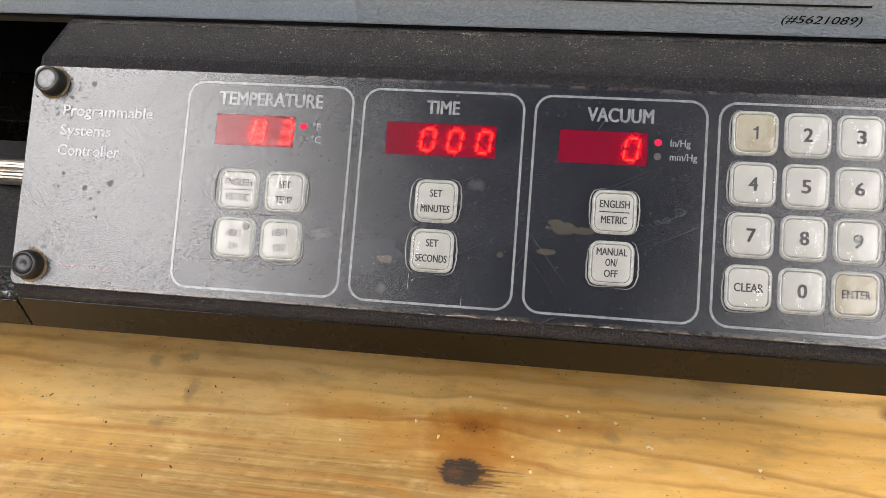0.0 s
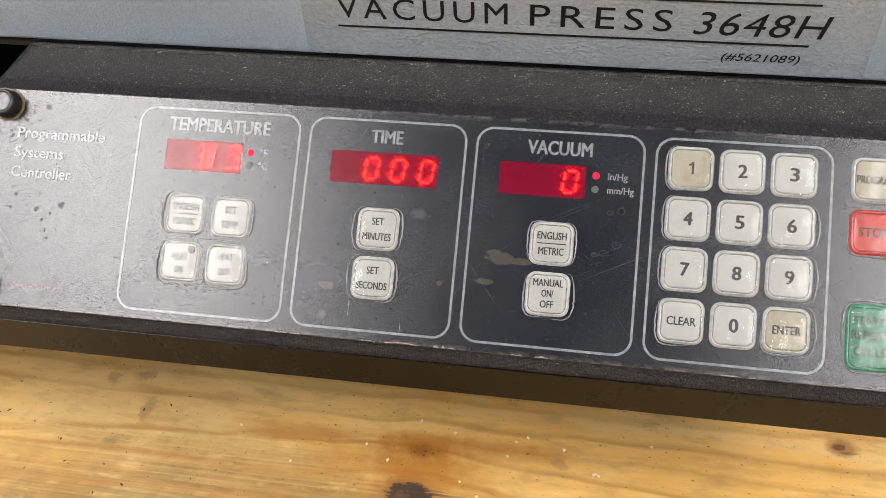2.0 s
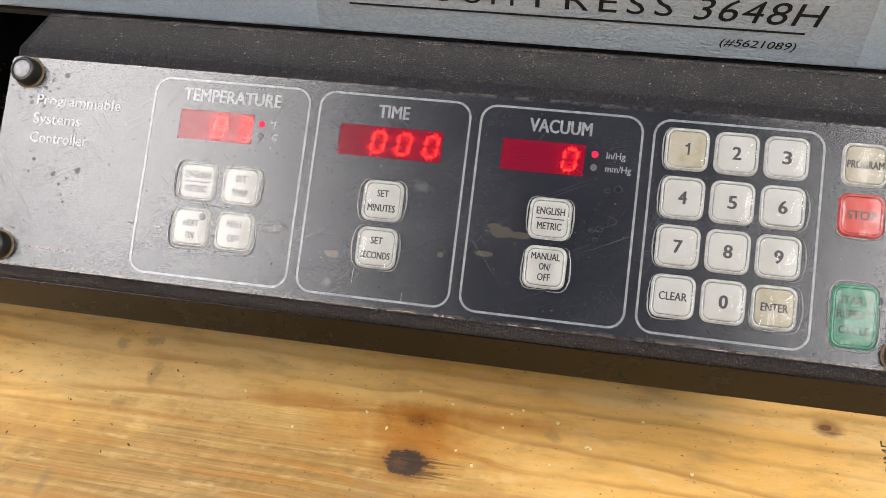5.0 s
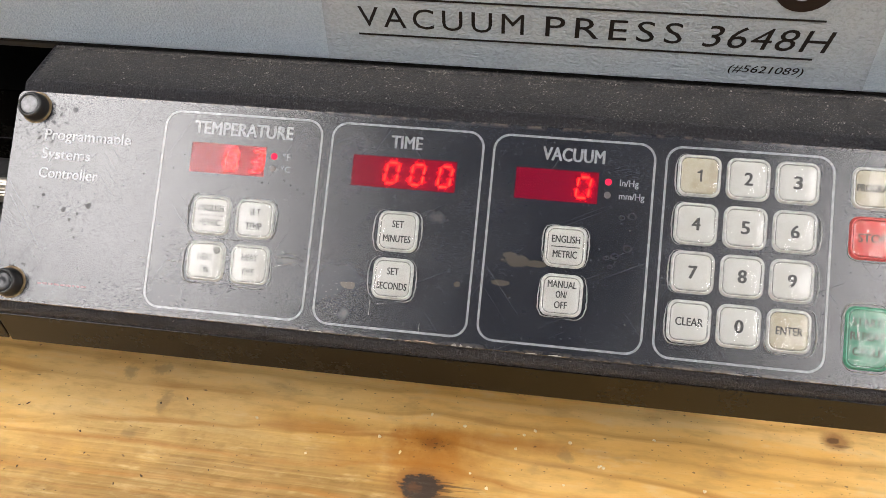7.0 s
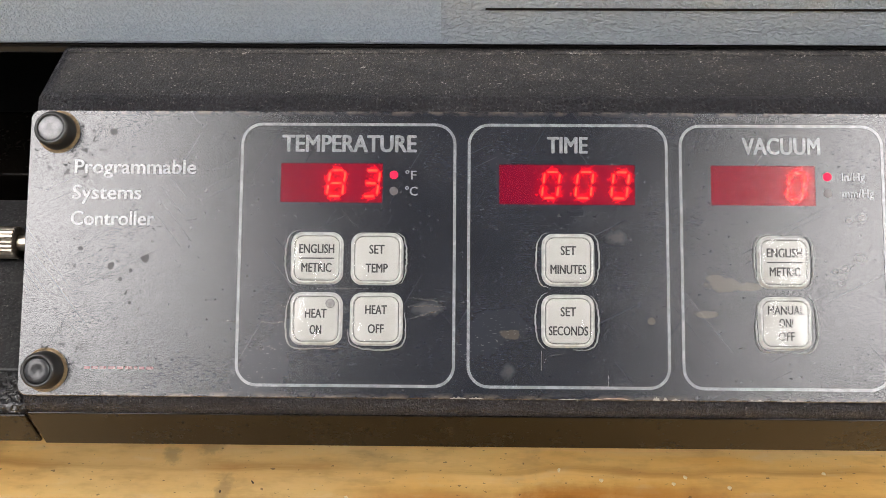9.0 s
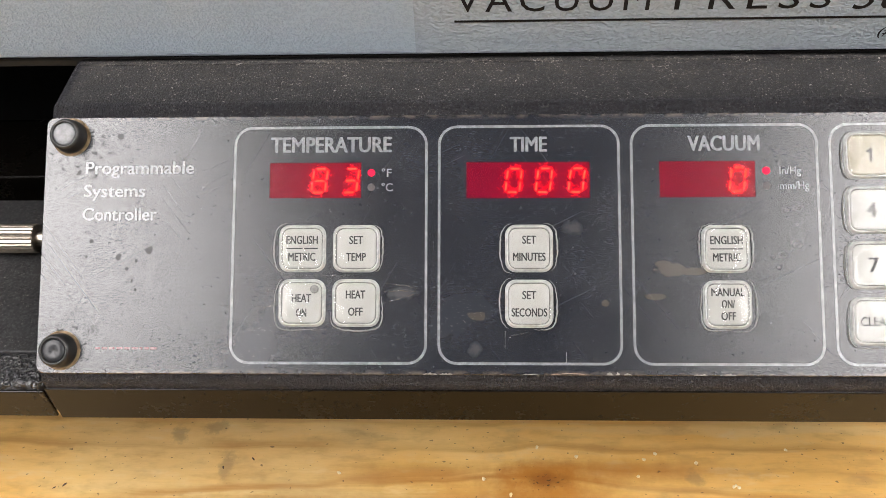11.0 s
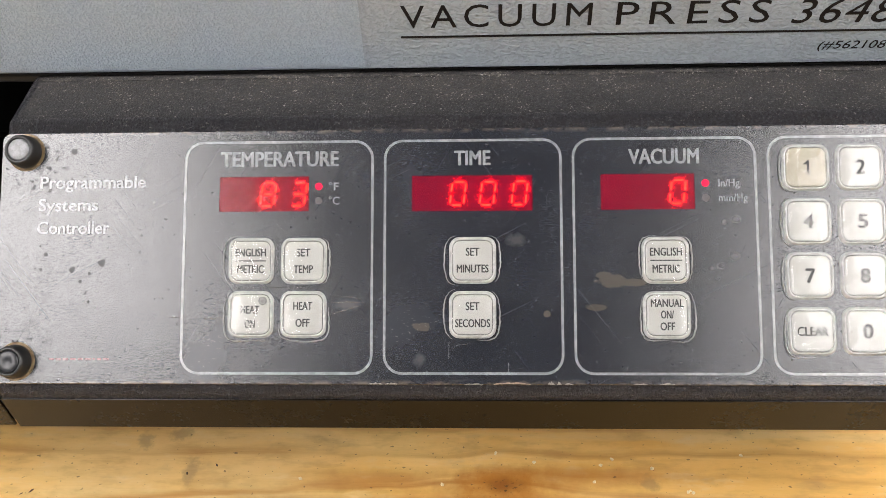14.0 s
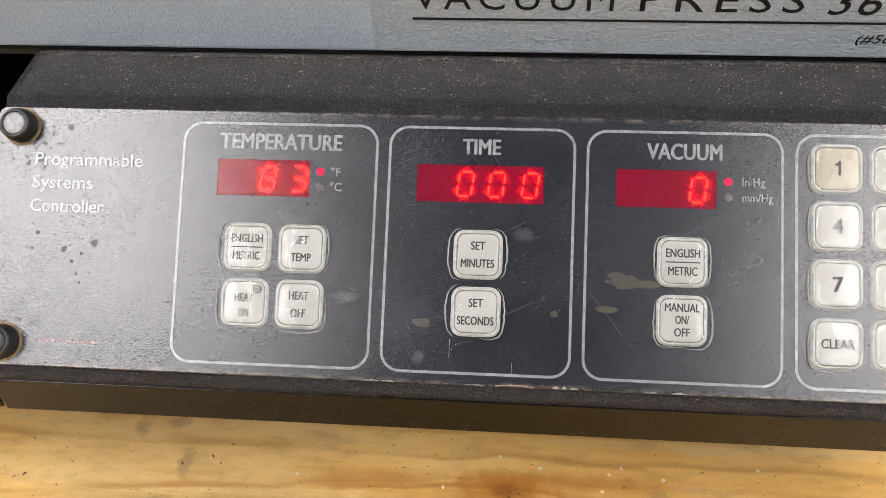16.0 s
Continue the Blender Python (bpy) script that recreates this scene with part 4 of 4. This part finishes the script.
key(0.3594, 0.0620, (("STOP", 0.0055, 0.0, 0.0034),), KEYRED, ink=FADED, label="worn red key, clear dome")
key(0.3597, 0.0230, (("START/", 0.0060, 0.0062, 0.0031), ("REPEAT", 0.0066, 0.0008, 0.0031), ("CYCLE", 0.0056, -0.0052, 0.0031)), KEYGREEN, 0.0240, FADED, "worn green double-height key, clear dome")


# buckled clear film standing up round the most used keys
def buckle(x, z, w, h, a0, a1, off, seed):
    rnd = random.Random(seed)
    bm = bmesh.new()
    path = []
    steps = 26
    for k in range(steps + 1):
        a = radians(a0 + (a1 - a0) * k / steps)
        c, s = math.cos(a), math.sin(a)
        e = 5.0
        d = (abs(c / (w / 2)) ** e + abs(s / (h / 2)) ** e) ** (-1 / e)
        d += off * (0.55 + 0.45 * math.sin(math.pi * k / steps)) + rnd.uniform(-0.00016, 0.00016)
        path.append((x + d * c, z + d * s))
    rows = []
    for k, (px, pz) in enumerate(path):
        f = 0.25 + 0.75 * math.sin(math.pi * k / steps)
        qx, qz = path[min(k + 1, steps)]
        rx, rz = path[max(k - 1, 0)]
        t = Vector((qx - rx, qz - rz)).normalized()
        nx, nz = -t.y, t.x
        r, up = 0.00034 * f, 0.00080 * f
        rows.append([bm.verts.new(p) for p in ((px - nx * r, 0.0, pz - nz * r), (px - nx * r * 0.5, -up, pz - nz * r * 0.5), (px + nx * r * 0.5, -up, pz + nz * r * 0.5), (px + nx * r, 0.0, pz + nz * r))])
    for a, b in zip(rows, rows[1:]):
        for j in range(3):
            bm.faces.new((a[j], a[j + 1], b[j + 1], b[j]))
    part("film_ridge", bm, CLEAR, unit, "buckled clear film edge", True)


for n, (kx, kz, h, a0, a1, off) in enumerate((
        (0.0910, 0.0489, 0.0166, 120, 235, 0.0020), (0.1105, 0.0488, 0.0166, -50, 55, 0.0013), (0.0911, 0.0293, 0.0166, 130, 300, 0.0017), (0.1105, 0.0293, 0.0166, 200, 375, 0.0016),
        (0.1723, 0.0488, 0.0166, 125, 235, 0.0021), (0.1723, 0.0488, 0.0166, -45, 60, 0.0018), (0.1722, 0.0291, 0.0166, 125, 230, 0.0022), (0.1722, 0.0291, 0.0166, -80, 50, 0.0016),
        (0.2416, 0.0485, 0.0166, 110, 220, 0.0012), (0.2416, 0.0485, 0.0166, -50, 60, 0.0012), (0.2416, 0.0288, 0.0166, -80, 50, 0.0020), (0.2416, 0.0288, 0.0166, 140, 280, 0.0011),
        (0.2923, 0.0818, 0.0166, 120, 250, 0.0011), (0.2923, 0.0622, 0.0166, 120, 240, 0.0012), (0.2923, 0.0427, 0.0166, 120, 240, 0.0013), (0.2923, 0.0230, 0.0166, 130, 290, 0.0012),
        (0.3304, 0.0622, 0.0166, -60, 45, 0.0018), (0.3304, 0.0427, 0.0166, -60, 50, 0.0020), (0.3304, 0.0230, 0.0166, -70, 60, 0.0023), (0.3304, 0.0230, 0.0166, 180, 290, 0.0010),
        (0.3594, 0.0818, 0.0166, -100, 40, 0.0008), (0.3594, 0.0620, 0.0166, 180, 380, 0.0010), (0.3597, 0.0230, 0.0240, 30, 210, 0.0016), (0.3597, 0.0230, 0.0240, 215, 385, 0.0014))):
    buckle(kx, kz, 0.0166, h, a0, a1, off, n)

# creases in the film beside the worn keys
def crease(points, seed):
    rnd = random.Random(seed)
    bm = bmesh.new()
    rows = []
    for (ax, az), (bx, bz) in zip(points, points[1:]):
        for k in range(8):
            f = k / 8
            rows.append((ax + (bx - ax) * f + rnd.uniform(-0.0001, 0.0001), az + (bz - az) * f + rnd.uniform(-0.00015, 0.00015)))
    strip = []
    for k, (px, pz) in enumerate(rows):
        r = 0.00022 * math.sin(math.pi * (k + 0.5) / len(rows)) * rnd.uniform(0.5, 1.3)
        strip.append([bm.verts.new(p) for p in ((px, 0.0, pz - r), (px, -r, pz), (px, 0.0, pz + r))])
    for a, b in zip(strip, strip[1:]):
        for j in range(2):
            bm.faces.new((a[j], a[j + 1], b[j + 1], b[j]))
    part("film_crease", bm, CREASE, unit, "fine crease in the clear film", True)


for n, pts in enumerate((((0.1195, 0.0290), (0.1270, 0.0312), (0.1342, 0.0335)), ((0.1195, 0.0335), (0.1270, 0.0338), (0.1345, 0.0335)), ((0.1200, 0.0365), (0.1290, 0.0355), (0.1330, 0.0345)),
                         ((0.0820, 0.0285), (0.0770, 0.0278), (0.0718, 0.0285)), ((0.0815, 0.0330), (0.0790, 0.0338), (0.0770, 0.0330)), ((0.0670, 0.0280), (0.0625, 0.0285), (0.0600, 0.0280)),
                         ((0.0890, 0.0390), (0.1000, 0.0392), (0.1120, 0.0391)), ((0.0985, 0.0660), (0.1010, 0.0620), (0.1040, 0.0585)), ((0.0890, 0.0200), (0.0960, 0.0196), (0.1010, 0.0200)),
                         ((0.1720, 0.0190), (0.1660, 0.0180), (0.1640, 0.0150)), ((0.1815, 0.0390), (0.1822, 0.0360), (0.1818, 0.0330)))):
    crease(pts, n)

# ---- corner screws in rubber bumpers ----
for n, (sx, sz) in enumerate(((0.0045, 0.0902), (0.0041, 0.0122), (0.3768, 0.0888), (0.3773, 0.0100))):
    part("grime_ring", turned(((0.0072, -0.0001), (0.0071, 0.00012), (0.0058, 0.00013)), (sx, sz), 24), GRIME, plate, "tan grime round the bumper")
    bumper = part("bumper", turned(((0.0060, 0.00014), (0.0062, 0.0006), (0.0061, 0.0020), (0.0057, 0.0052), (0.0052, 0.0060), (0.0046, 0.0062), (0.0043, 0.0059), (0.0042, 0.0054)), (sx, sz)), RUBBER, unit, "black rubber corner bumper", True)
    part("screw_head", turned(((0.00415, 0.0050), (0.0041, 0.0057), (0.0036, 0.0061), (0.0020, 0.00605), (0.0011, 0.0059), (0.0004, 0.0057)), (sx, sz)), STEEL if n == 0 else BLACKSTEEL, bumper, "worn bright screw head" if n == 0 else "dark screw head", True)


# ---- crumbs on the bench ----
def crumb(x, y, size, material, name, label, long=1.0, turn=0.0):
    bm = bmesh.new()
    bmesh.ops.create_icosphere(bm, subdivisions=1, radius=size, matrix=Matrix.Diagonal((long, 1, 0.6, 1)))
    for v in bm.verts:
        v.co *= 1 + rng.uniform(-0.3, 0.3)
    low = min(v.co.z for v in bm.verts)
    ob = part(name, bm, material)
    ob.matrix_basis = pose(x, y, -low - 0.0001, 0, 0, turn)
    tagged(ob, label, "crumb" if name == "wood_crumb" else "splinter", "crumbs on the bench")


crumb(0.2075, -0.0235, 0.0019, CHIP, "wood_crumb", "large pale wood crumb on the bench", 1.3, 20)
for n, (x, y) in enumerate(((0.1816, 0.0382), (0.1996, 0.0335), (0.2269, 0.0235), (0.2541, 0.0304), (0.2058, 0.0067), (0.2148, -0.0004), (0.2521, 0.0063), (0.2963, 0.0377), (0.1688, 0.0139), (0.1567, 0.0216), (0.2306, 0.0322), (0.2360, 0.0354), (0.2700, 0.0195), (0.2712, 0.0184), (0.2690, 0.0187), (0.3200, 0.0120), (0.1210, 0.0070), (0.0900, 0.0240))):
    crumb(x, y, (0.0007, 0.0009, 0.0008, 0.0009)[n % 4], CHIP, "wood_crumb", "tiny pale wood crumb on the bench", 1.8 if n in (0, 8) else 1.1, 80 if n in (0, 8) else 30 * n)
for n, (x, y) in enumerate(((-0.0409, 0.0154), (-0.0365, 0.0169), (0.0073, -0.0078), (-0.0112, -0.0142), (-0.0240, -0.0198), (-0.0004, 0.0040), (0.0356, 0.0264), (0.0294, -0.0226), (0.0746, -0.0089), (0.0490, 0.0309), (0.0419, -0.0166))):
    crumb(x, y, (0.00042, 0.00055, 0.0005, 0.0004)[n % 4], DARKCHIP, "splinter", "tiny dark splinter on the bench", (2.0, 2.6, 1.5)[n % 3], 35 + 11 * n)

# the lumber stamp
stamp = part("lumber_stamp", lettering("PRIME", 0.0232, 0.0460, -0.4168, 0.0062, lambda u, v, depth=0: (0, 0, -1) if depth else (-v, u, 0.00015), 0.006), STAMP)
tagged(stamp, "black lumber stamp printed on the pine", "stamp")
for z0, z1 in ((0.0247, 0.0287), (0.0299, 0.0327), (0.0342, 0.0367), (0.0379, 0.0417)):
    part("stamp_bar", box(0.4238, 0.4256, z0, z1, 0.00008, 0.00018), STAMP, stamp)
part("stamp_line", box(0.4200, 0.4207, 0.0225, 0.0430, 0.00008, 0.00018), STAMP, stamp)
